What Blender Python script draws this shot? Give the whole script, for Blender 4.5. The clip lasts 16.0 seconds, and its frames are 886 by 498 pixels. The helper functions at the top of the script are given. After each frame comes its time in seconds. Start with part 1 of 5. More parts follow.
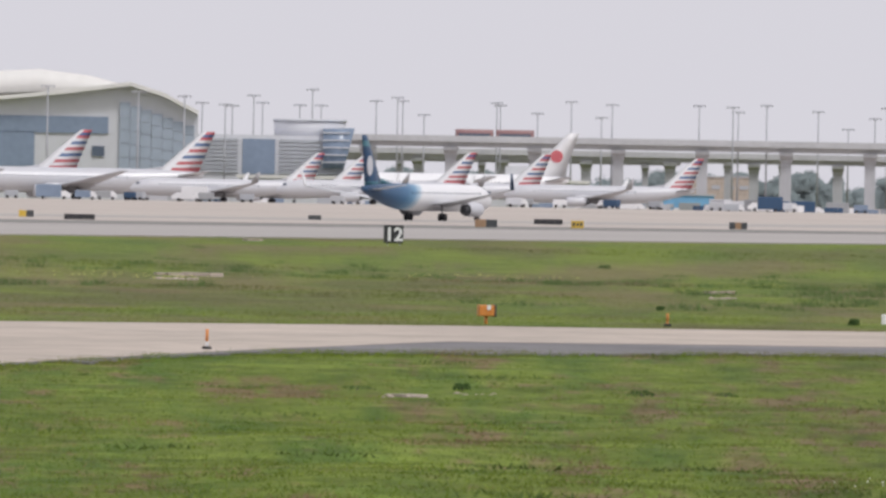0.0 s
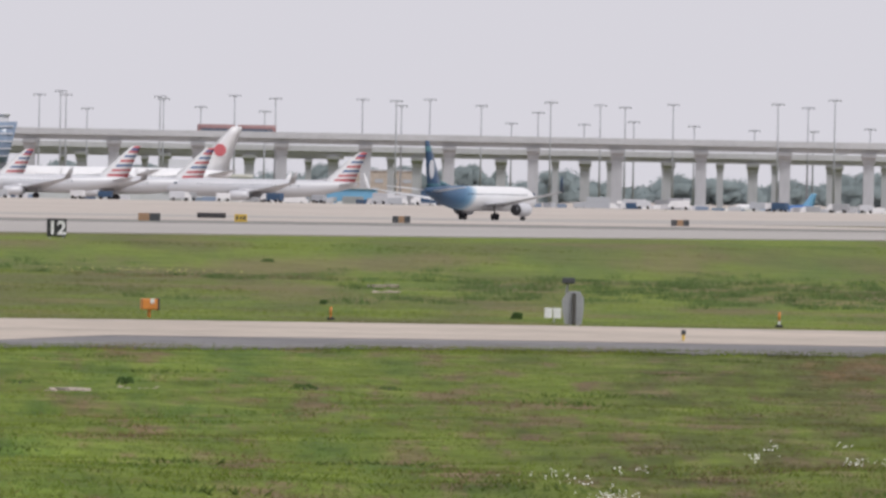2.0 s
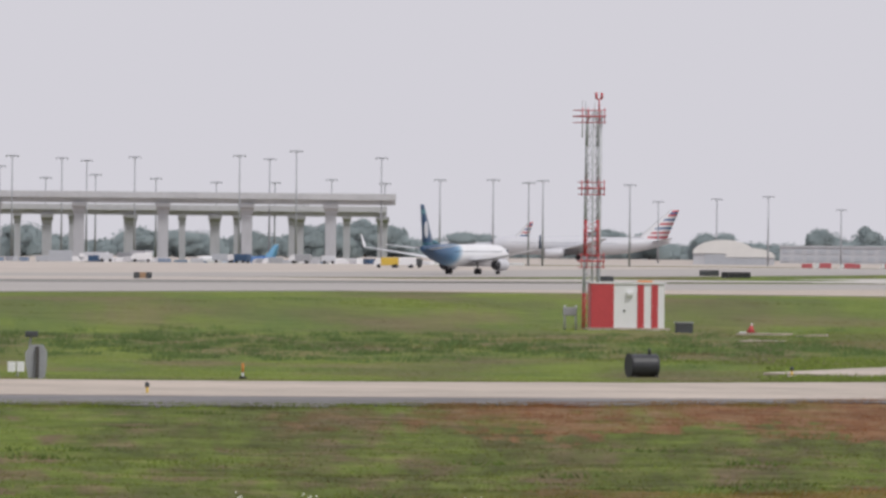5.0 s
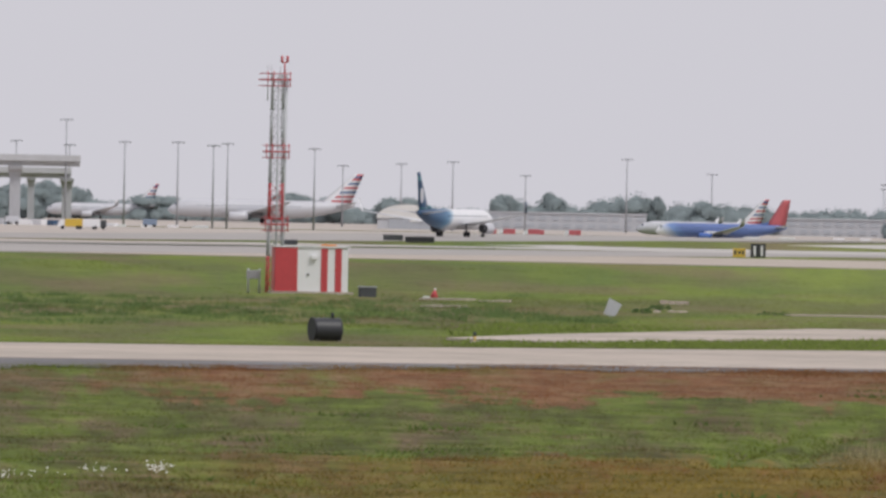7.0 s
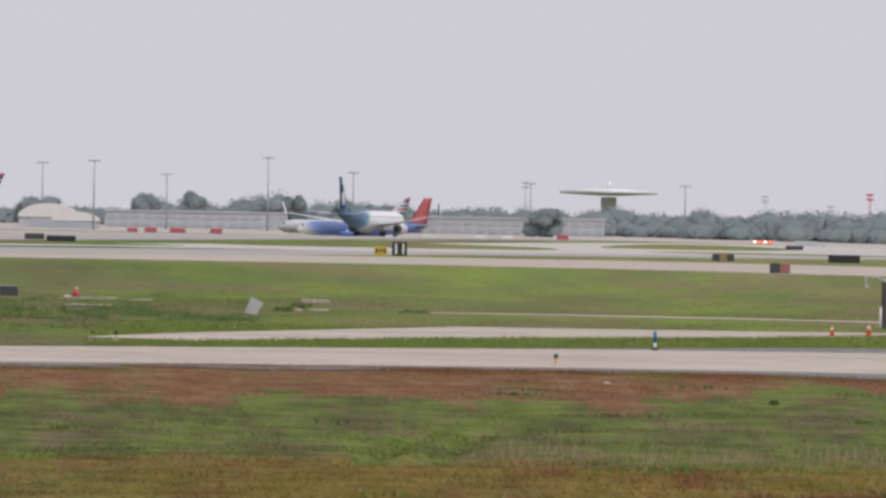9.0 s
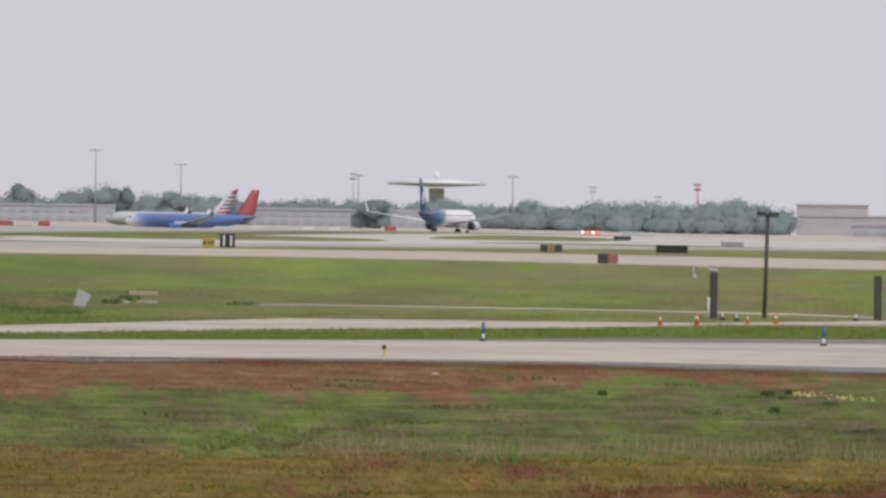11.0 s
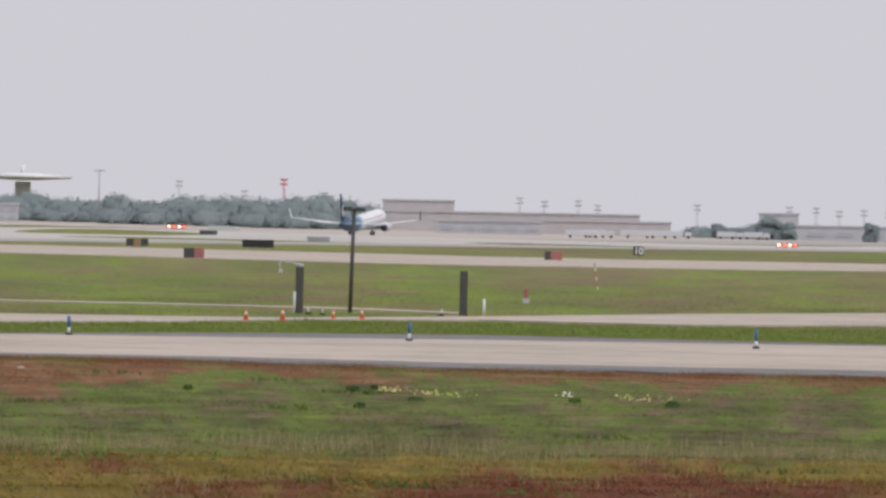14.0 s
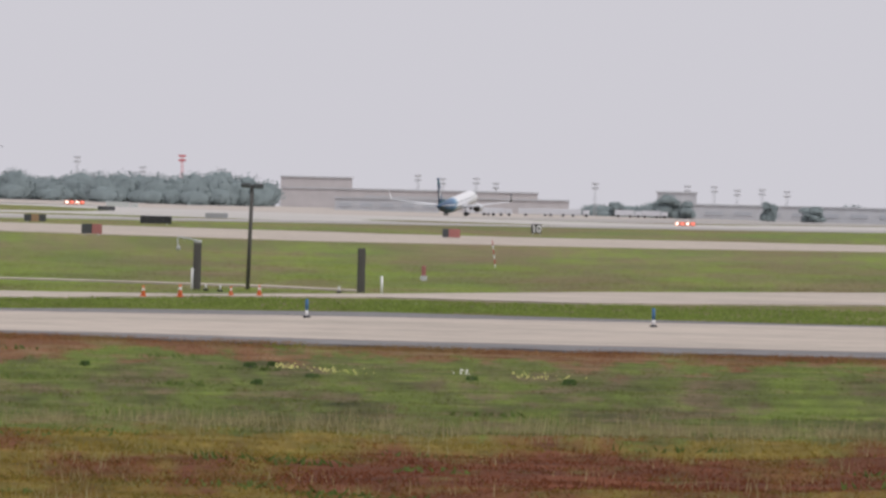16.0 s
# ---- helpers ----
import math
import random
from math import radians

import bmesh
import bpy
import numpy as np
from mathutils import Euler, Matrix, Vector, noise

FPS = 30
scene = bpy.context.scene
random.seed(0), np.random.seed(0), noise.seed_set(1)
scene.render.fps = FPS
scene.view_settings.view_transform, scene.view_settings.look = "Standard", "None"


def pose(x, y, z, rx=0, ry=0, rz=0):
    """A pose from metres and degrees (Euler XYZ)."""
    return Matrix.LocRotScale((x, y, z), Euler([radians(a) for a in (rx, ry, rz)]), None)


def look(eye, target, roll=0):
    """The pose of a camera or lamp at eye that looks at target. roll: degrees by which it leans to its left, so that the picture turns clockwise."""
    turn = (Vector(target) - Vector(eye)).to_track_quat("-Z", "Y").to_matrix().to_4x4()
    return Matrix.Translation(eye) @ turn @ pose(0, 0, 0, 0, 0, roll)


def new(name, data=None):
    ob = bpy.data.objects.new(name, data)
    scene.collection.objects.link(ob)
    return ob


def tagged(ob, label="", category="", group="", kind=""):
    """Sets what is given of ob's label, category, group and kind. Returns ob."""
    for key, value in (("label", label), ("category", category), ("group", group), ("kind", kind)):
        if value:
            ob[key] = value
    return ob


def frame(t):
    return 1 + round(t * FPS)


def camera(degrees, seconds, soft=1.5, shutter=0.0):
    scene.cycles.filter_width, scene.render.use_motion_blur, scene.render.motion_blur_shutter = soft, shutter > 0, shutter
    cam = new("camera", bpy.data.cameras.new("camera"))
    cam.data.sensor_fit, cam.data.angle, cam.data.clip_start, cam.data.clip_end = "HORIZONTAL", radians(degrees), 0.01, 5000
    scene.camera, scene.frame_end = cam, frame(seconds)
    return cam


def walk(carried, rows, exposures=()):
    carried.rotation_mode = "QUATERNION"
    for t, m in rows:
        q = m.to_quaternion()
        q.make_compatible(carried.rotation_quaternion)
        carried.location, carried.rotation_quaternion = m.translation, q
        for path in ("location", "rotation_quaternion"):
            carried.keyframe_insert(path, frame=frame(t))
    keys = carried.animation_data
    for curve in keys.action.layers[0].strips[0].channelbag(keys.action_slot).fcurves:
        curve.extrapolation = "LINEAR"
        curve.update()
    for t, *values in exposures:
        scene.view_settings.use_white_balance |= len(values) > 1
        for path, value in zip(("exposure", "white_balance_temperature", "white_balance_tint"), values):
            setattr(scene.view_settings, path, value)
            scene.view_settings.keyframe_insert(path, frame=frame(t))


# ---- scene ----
EYE = (0.0, 0.0, 2.45)

# ---- camera: a long lens on one spot, panned to the right by hand ----
# seconds, degrees left of the runway's heading, degrees up, lean
PAN = (
    (0.0, 26.6300, -0.2463, 1.048),
    (0.5, 26.5698, -0.2757, 1.028),
    (1.0, 26.0539, -0.1429, 0.949),
    (1.5, 25.2295, -0.1390, 0.966),
    (2.0, 24.7327, -0.2479, 1.066),
    (2.5, 24.1004, -0.3150, 1.178),
    (3.0, 23.8497, -0.3798, 1.089),
    (3.5, 23.0716, -0.3029, 1.177),
    (4.0, 22.4363, -0.2517, 1.114),
    (4.2, 22.2944, -0.1216, 0.935),
    (6.3, 20.6032, 0.0935, 0.786),
    (6.5, 20.3616, 0.0849, 0.921),
    (7.0, 19.9281, -0.0947, 1.089),
    (7.5, 19.1461, -0.1003, 1.137),
    (8.0, 18.8392, -0.1571, 1.287),
    (8.5, 18.1986, -0.0423, 1.200),
    (8.7, 18.0575, -0.0627, 1.112),
    (10.8, 17.1397, -0.0234, 0.700),
    (11.0, 16.9390, -0.1015, 0.788),
    (11.5, 16.6213, -0.2170, 0.980),
    (12.0, 16.0825, -0.2133, 0.997),
    (12.5, 16.0546, -0.2519, 1.054),
    (13.0, 15.6684, -0.2176, 1.099),
    (13.5, 15.7324, -0.2352, 1.048),
    (14.0, 14.6077, -0.0961, 1.051),
    (14.5, 14.4755, -0.1016, 1.123),
    (15.0, 14.3869, -0.1053, 1.210),
    (15.5, 14.2449, -0.1625, 1.251),
    (16.0, 14.0297, -0.2123, 1.332),
)


def aim(left, up, lean):
    a, e = radians(left), radians(up)
    return look(EYE, (-math.sin(a) * 100, math.cos(a) * 100, EYE[2] + 100 * math.tan(e)), lean)


cam = camera(4.988, 16.0, 2.9)
walk(cam, [(t, aim(a, e, r)) for t, a, e, r in PAN], [(0.0, 0.14), (4.0, 0.12), (6.5, 0.0), (16.0, 0.0)])

# ---- light: hazy, thin overcast ----
SUN_UP, SUN_TURN = radians(54), radians(118)
world = bpy.data.worlds.new("world")
scene.world = world
world.use_nodes = True
wn, wl = world.node_tree.nodes, world.node_tree.links
sky = wn.new("ShaderNodeTexSky")
sky.sky_type, sky.sun_disc = "NISHITA", False
sky.sun_elevation, sky.sun_rotation = SUN_UP, SUN_TURN
sky.dust_density, sky.air_density = 6.0, 1.5
veil = wn.new("ShaderNodeMixRGB")
veil.inputs[0].default_value = 0.93
dim = wn.new("ShaderNodeMixRGB")
dim.blend_type = "MULTIPLY"
dim.inputs[0].default_value = 1.0
dim.inputs[2].default_value = (0.1, 0.1, 0.1, 1)
wl.new(sky.outputs[0], dim.inputs[1])
wl.new(dim.outputs[0], veil.inputs[1])
veil.inputs[2].default_value = (0.656, 0.643, 0.70, 1)
wl.new(veil.outputs[0], wn["Background"].inputs[0])
wn["Background"].inputs[1].default_value = 1.0
sun_data = bpy.data.lights.new("sun", "SUN")
sun_data.energy, sun_data.angle, sun_data.color = 1.5, radians(14), (1.0, 0.975, 0.94)
sun = new("sun", sun_data)
sun.matrix_world = look((math.sin(SUN_TURN) * 218, math.cos(SUN_TURN) * 218, 300), (0, 0, 0))


# ---- materials ----
def mat(name, color, rough=0.7, metal=0.0, vary=0.12, scale=1.0, bump=0.0, glow=0.0, streak=None, gloss=0.5):
    m = bpy.data.materials.new(name)
    m.use_nodes = True
    n, l = m.node_tree.nodes, m.node_tree.links
    b = n["Principled BSDF"]
    b.inputs["Roughness"].default_value, b.inputs["Metallic"].default_value = rough, metal
    b.inputs["Specular IOR Level"].default_value = gloss
    co = n.new("ShaderNodeTexCoord")
    fine, broad = n.new("ShaderNodeTexNoise"), n.new("ShaderNodeTexNoise")
    for tex, s in ((fine, 6.0 * scale), (broad, 0.7 * scale)):
        tex.inputs["Scale"].default_value, tex.inputs["Detail"].default_value = s, 4
        if streak:
            mp = n.new("ShaderNodeMapping")
            mp.inputs["Scale"].default_value = streak
            l.new(co.outputs["Object"], mp.inputs[0])
            l.new(mp.outputs[0], tex.inputs["Vector"])
        else:
            l.new(co.outputs["Object"], tex.inputs["Vector"])
    add = n.new("ShaderNodeMath")
    add.operation = "ADD"
    l.new(fine.outputs[0], add.inputs[0])
    l.new(broad.outputs[0], add.inputs[1])
    ramp = n.new("ShaderNodeMapRange")
    ramp.inputs[1].default_value, ramp.inputs[2].default_value = 0.6, 1.4
    ramp.inputs[3].default_value, ramp.inputs[4].default_value = 1 - vary, 1 + vary
    l.new(add.outputs[0], ramp.inputs[0])
    mul = n.new("ShaderNodeVectorMath")
    mul.operation = "SCALE"
    mul.inputs[0].default_value = color
    l.new(ramp.outputs[0], mul.inputs["Scale"])
    l.new(mul.outputs[0], b.inputs["Base Color"])
    if bump:
        bp = n.new("ShaderNodeBump")
        bp.inputs["Strength"].default_value, bp.inputs["Distance"].default_value = bump, 0.05
        l.new(fine.outputs[0], bp.inputs["Height"])
        l.new(bp.outputs[0], b.inputs["Normal"])
    if glow:
        b.inputs["Emission Color"].default_value = (*color, 1)
        b.inputs["Emission Strength"].default_value = glow
    return m


def tint_mat(name, vary=0.25, scale=3.0, rough=0.9):
    """A surface whose growth or soil colour comes from the mesh's own colours, with grain on top."""
    m = mat(name, (1, 1, 1), rough, 0, vary, scale, 0.0)
    n, l = m.node_tree.nodes, m.node_tree.links
    at = n.new("ShaderNodeAttribute")
    at.attribute_name = "growth"
    vec = next(x for x in n if x.type == "VECT_MATH")
    l.new(at.outputs["Color"], vec.inputs[0])
    n["Principled BSDF"].inputs["Specular IOR Level"].default_value = 0.1
    return m


def thin(m, share):
    """Thin leaves let part of the light through."""
    n, l = m.node_tree.nodes, m.node_tree.links
    out, b = n["Material Output"], n["Principled BSDF"]
    tr, mix = n.new("ShaderNodeBsdfTranslucent"), n.new("ShaderNodeMixShader")
    mix.inputs[0].default_value = share
    l.new(b.inputs["Base Color"].links[0].from_socket, tr.inputs[0])
    l.new(b.outputs[0], mix.inputs[1])
    l.new(tr.outputs[0], mix.inputs[2])
    l.new(mix.outputs[0], out.inputs[0])
    return m


M = dict(
    soil=tint_mat("soil_and_turf", 0.42, 0.6),
    blade=thin(tint_mat("grass_blade", 0.2, 2.0), 0.2),
    concrete=mat("pale_concrete", (0.455, 0.395, 0.34), 0.9, 0, 0.26, 0.14, 0.1, gloss=0.2),
    runway=mat("runway_concrete", (0.385, 0.362, 0.345), 0.9, 0, 0.12, 0.06, streak=(1, 0.12, 1), gloss=0.15),
    palestrip=mat("pale_worn_concrete", (0.50, 0.475, 0.45), 0.9, 0, 0.1, 0.05, streak=(1, 0.12, 1), gloss=0.15),
    apron=mat("tan_apron_concrete", (0.47, 0.42, 0.38), 0.9, 0, 0.14, 0.03, gloss=0.15),
    asphalt=mat("grey_asphalt", (0.20, 0.193, 0.195), 0.95, 0, 0.3, 0.25, 0.1, gloss=0.1),
    rubber=mat("dark_shoulder", (0.20, 0.195, 0.18), 0.9, 0, 0.15, 0.1),
    white=mat("white_paint", (0.78, 0.78, 0.80), 0.35, 0, 0.04, 0.4),
    wingwhite=mat("pale_wing_paint", (0.70, 0.705, 0.73), 0.4, 0, 0.05, 0.3),
    silver=mat("silver_paint", (0.57, 0.575, 0.61), 0.35, 0.1, 0.05, 0.3),
    navy=mat("navy_paint", (0.035, 0.08, 0.16), 0.4, 0, 0.06),
    teal=mat("teal_paint", (0.09, 0.22, 0.27), 0.4, 0, 0.06),
    red=mat("red_paint", (0.50, 0.06, 0.07), 0.5, 0, 0.1),
    tailred=mat("coral_red_paint", (0.55, 0.13, 0.15), 0.45, 0, 0.06),
    tailblue=mat("stripe_blue_paint", (0.09, 0.17, 0.34), 0.45, 0, 0.06),
    blue=mat("bright_blue_paint", (0.07, 0.15, 0.46), 0.4, 0, 0.06),
    sky=mat("light_blue_paint", (0.20, 0.45, 0.70), 0.5, 0, 0.1),
    glass=mat("dark_glass", (0.10, 0.13, 0.18), 0.15, 0.0, 0.1, 0.2),
    curtain=mat("blue_curtain_glass", (0.22, 0.28, 0.38), 0.25, 0.0, 0.12, 0.1),
    paleglass=mat("pale_reflecting_glass", (0.36, 0.42, 0.50), 0.2, 0.0, 0.10, 0.1),
    metal=mat("grey_metal", (0.32, 0.32, 0.34), 0.5, 0.6, 0.1),
    tyre=mat("tyre_rubber", (0.03, 0.03, 0.035), 0.85, 0, 0.2),
    nozzle=mat("dark_engine_metal", (0.10, 0.10, 0.11), 0.5, 0.4, 0.15),
    pier=mat("bridge_concrete", (0.45, 0.455, 0.485), 0.85, 0, 0.1, 0.15, streak=(1, 1, 0.3)),
    deck=mat("deck_concrete", (0.52, 0.52, 0.545), 0.85, 0, 0.1, 0.1),
    cladding=mat("pale_cladding", (0.60, 0.61, 0.65), 0.6, 0, 0.06, 0.05),
    roof=mat("white_roof_sheet", (0.72, 0.71, 0.69), 0.6, 0, 0.06, 0.05),
    louver=mat("grey_louver", (0.42, 0.44, 0.48), 0.6, 0, 0.08),
    # Both building colours are lightened to carry the haze of distance.
    block=mat("haze_paled_brown_building", (0.50, 0.475, 0.485), 0.85, 0, 0.1, 0.05),
    greyblock=mat("haze_paled_grey_building", (0.49, 0.50, 0.53), 0.85, 0, 0.1, 0.05),
    train=mat("maroon_train_paint", (0.30, 0.17, 0.17), 0.5, 0, 0.08),
    yellow=mat("sign_yellow", (0.62, 0.42, 0.06), 0.5, 0, 0.12, 2),
    orange=mat("marker_orange", (0.66, 0.24, 0.05), 0.5, 0, 0.12, 2),
    fadedred=mat("faded_red_sign", (0.36, 0.14, 0.13), 0.6, 0, 0.2, 2),
    tansign=mat("faded_orange_sign", (0.33, 0.21, 0.125), 0.6, 0, 0.15, 2),
    black=mat("black_panel", (0.025, 0.026, 0.03), 0.6, 0, 0.2, 2),
    drumblack=mat("worn_black_plastic", (0.035, 0.037, 0.042), 0.45, 0, 0.25, 3),
    char=mat("charcoal_panel", (0.06, 0.065, 0.07), 0.7, 0, 0.2, 2),
    wood=mat("weathered_timber", (0.078, 0.073, 0.07), 0.85, 0, 0.3, 3, 0.3, streak=(4, 4, 0.5)),
    galv=mat("galvanised_steel", (0.50, 0.51, 0.54), 0.6, 0.1, 0.12, 2),
    grey=mat("grey_painted_steel", (0.36, 0.37, 0.39), 0.55, 0.2, 0.12, 1.5),
    mastgrey=mat("weathered_mast_steel", (0.37, 0.38, 0.41), 0.6, 0.1, 0.12, 2),
    bark=mat("bark", (0.12, 0.10, 0.08), 0.9, 0, 0.2, 2),
    # Far foliage: distance haze is mixed into this base colour, well above real leaf green.
    leaf=thin(mat("haze_paled_leaf", (0.31, 0.365, 0.375), 1.0, 0, 0.10, 0.1, gloss=0.0), 0.25),
    weed=thin(mat("weed_leaf", (0.10, 0.165, 0.06), 1.0, 0, 0.3, 3, gloss=0.05), 0.4),
    cone=mat("cone_orange", (0.75, 0.17, 0.06), 0.5, 0, 0.08, 3),
    markblue=mat("marker_blue", (0.04, 0.14, 0.30), 0.5, 0, 0.1, 3),
    glow_white=mat("lit_white_lens", (1.0, 0.9, 0.8), 0.4, 0, 0.0, 1, 0, 1.6),
    glow_red=mat("lit_red_lens", (1.0, 0.25, 0.2), 0.4, 0, 0.0, 1, 0, 1.0),
    petal=mat("white_petal", (0.72, 0.72, 0.66), 0.8, 0, 0.1),
    ypetal=mat("yellow_petal", (0.66, 0.64, 0.22), 0.8, 0, 0.1),
    stone=mat("pale_rubble", (0.45, 0.38, 0.33), 0.9, 0, 0.2, 2, 0.3),
)


# ---- building helpers ----
def spot(left, r):
    return -r * math.sin(radians(left)), r * math.cos(radians(left))


def smooth(v):
    v = min(1.0, max(0.0, v))
    return v * v * (3 - 2 * v)


def patch(x, y, s, seed=0.0):
    return noise.noise((x / s + seed, y / s - seed, seed * 1.7))


def ground_z(x, y):
    """An embankment carries the runways a metre above the near field; the far airfield swells gently."""
    z = -1 + smooth((-x - 200) / 65)
    z += 1.1 * math.exp(-(((y - 2150) / 360) ** 2)) * smooth((-x - 480) / 120)
    z += 1.2 * math.exp(-(((y - 2060) / 290) ** 2)) * smooth((-x - 585) / 60)
    z += 4.8 * math.exp(-((x + 1302) ** 2 + (y - 3356) ** 2) / 290000)
    r = math.hypot(x, y)
    if 60 < r < 226 and y > 0:
        left = math.degrees(math.atan2(-x, y))
        for turn_in in (0, .33):
            across = (left - 17.66 - turn_in - (179 - r) * .013) * r * .01745
            z -= .14 * math.exp(-(across / .3) ** 2) * smooth((r - 146) / 6) * smooth((190 - r) / 8)
        z += smooth((226 - r) / 20) * smooth((28.6 - left) / 1.4) * smooth((left - 3) / 2) * (0.15 * patch(x, y, 9, 6.0) + 0.07 * patch(x, y, 3.0, 8.0) + 0.03 * patch(x, y, 1.1, 4.0))
    return z


def thing(name, label, category, left, r, turn=0.0, group="", sink=0.0, kind=""):
    """An empty at its base on the ground; turn 0 faces its local +Y straight away from the camera."""
    x, y = spot(left, r)
    ob = new(name)
    ob.matrix_basis = pose(x, y, ground_z(x, y) - sink, 0, 0, left + turn)
    return tagged(ob, label, category, group, kind)


def part(name, bm, material, parent, label=""):
    me = bpy.data.meshes.new(name)
    bm.normal_update()
    bm.to_mesh(me)
    bm.free()
    for m in material if isinstance(material, (list, tuple)) else (material,):
        me.materials.append(m)
    ob = new(name, me)
    ob.parent = parent
    return tagged(ob, label)


def box(bm, x0, x1, y0, y1, z0, z1, bevel=0.0, mi=0):
    vs = [bm.verts.new(p) for p in ((x0, y0, z0), (x1, y0, z0), (x1, y1, z0), (x0, y1, z0), (x0, y0, z1), (x1, y0, z1), (x1, y1, z1), (x0, y1, z1))]
    fs = [bm.faces.new([vs[i] for i in f]) for f in ((3, 2, 1, 0), (4, 5, 6, 7), (0, 1, 5, 4), (1, 2, 6, 5), (2, 3, 7, 6), (3, 0, 4, 7))]
    for f in fs:
        f.material_index = mi
    if bevel:
        es = list({e for f in fs for e in f.edges})
        bmesh.ops.bevel(bm, geom=es, offset=bevel, segments=2, affect="EDGES", profile=0.6)
    return bm


def rod(bm, p0, p1, r0, r1=None, seg=10, mi=0, smooth_faces=True):
    p0, p1 = Vector(p0), Vector(p1)
    r1 = r0 if r1 is None else r1
    q = (p1 - p0).to_track_quat("Z", "Y").to_matrix()
    rings = []
    for p, r in ((p0, r0), (p1, r1)):
        rings.append([bm.verts.new(p + q @ Vector((r * math.cos(2 * math.pi * i / seg), r * math.sin(2 * math.pi * i / seg), 0))) for i in range(seg)])
    for i in range(seg):
        f = bm.faces.new((rings[0][i], rings[0][(i + 1) % seg], rings[1][(i + 1) % seg], rings[1][i]))
        f.smooth, f.material_index = smooth_faces, mi
    bm.faces.new(rings[0][::-1]).material_index = mi
    bm.faces.new(rings[1]).material_index = mi
    return bm


def loft(bm, rings, mis=None, caps=True):
    vs = [[bm.verts.new(p) for p in ring] for ring in rings]
    n = len(vs[0])
    for k in range(len(vs) - 1):
        for i in range(n):
            f = bm.faces.new((vs[k][i], vs[k][(i + 1) % n], vs[k + 1][(i + 1) % n], vs[k + 1][i]))
            f.smooth = True
            f.material_index = mis[k] if mis else 0
    if caps:
        bm.faces.new(vs[0][::-1]).material_index = mis[0] if mis else 0
        bm.faces.new(vs[-1]).material_index = mis[-1] if mis else 0
    bmesh.ops.recalc_face_normals(bm, faces=bm.faces)
    return bm


def B():
    return bmesh.new()


def bar(x0, x1, y0, y1, z0, z1, bevel=0.0):
    return box(B(), x0, x1, y0, y1, z0, z1, bevel)


def pole(p0, p1, r0, r1=None, seg=10):
    return rod(B(), p0, p1, r0, r1, seg)


# ---- the ground: one sheet out to the horizon ----
GREEN, LUSH, OLIVE, DRY, RED, STRAW = (
    np.array(c) for c in ((0.146, 0.190, 0.036), (0.094, 0.136, 0.034), (0.120, 0.125, 0.048), (0.185, 0.138, 0.082), (0.155, 0.067, 0.035), (0.32, 0.265, 0.10)))


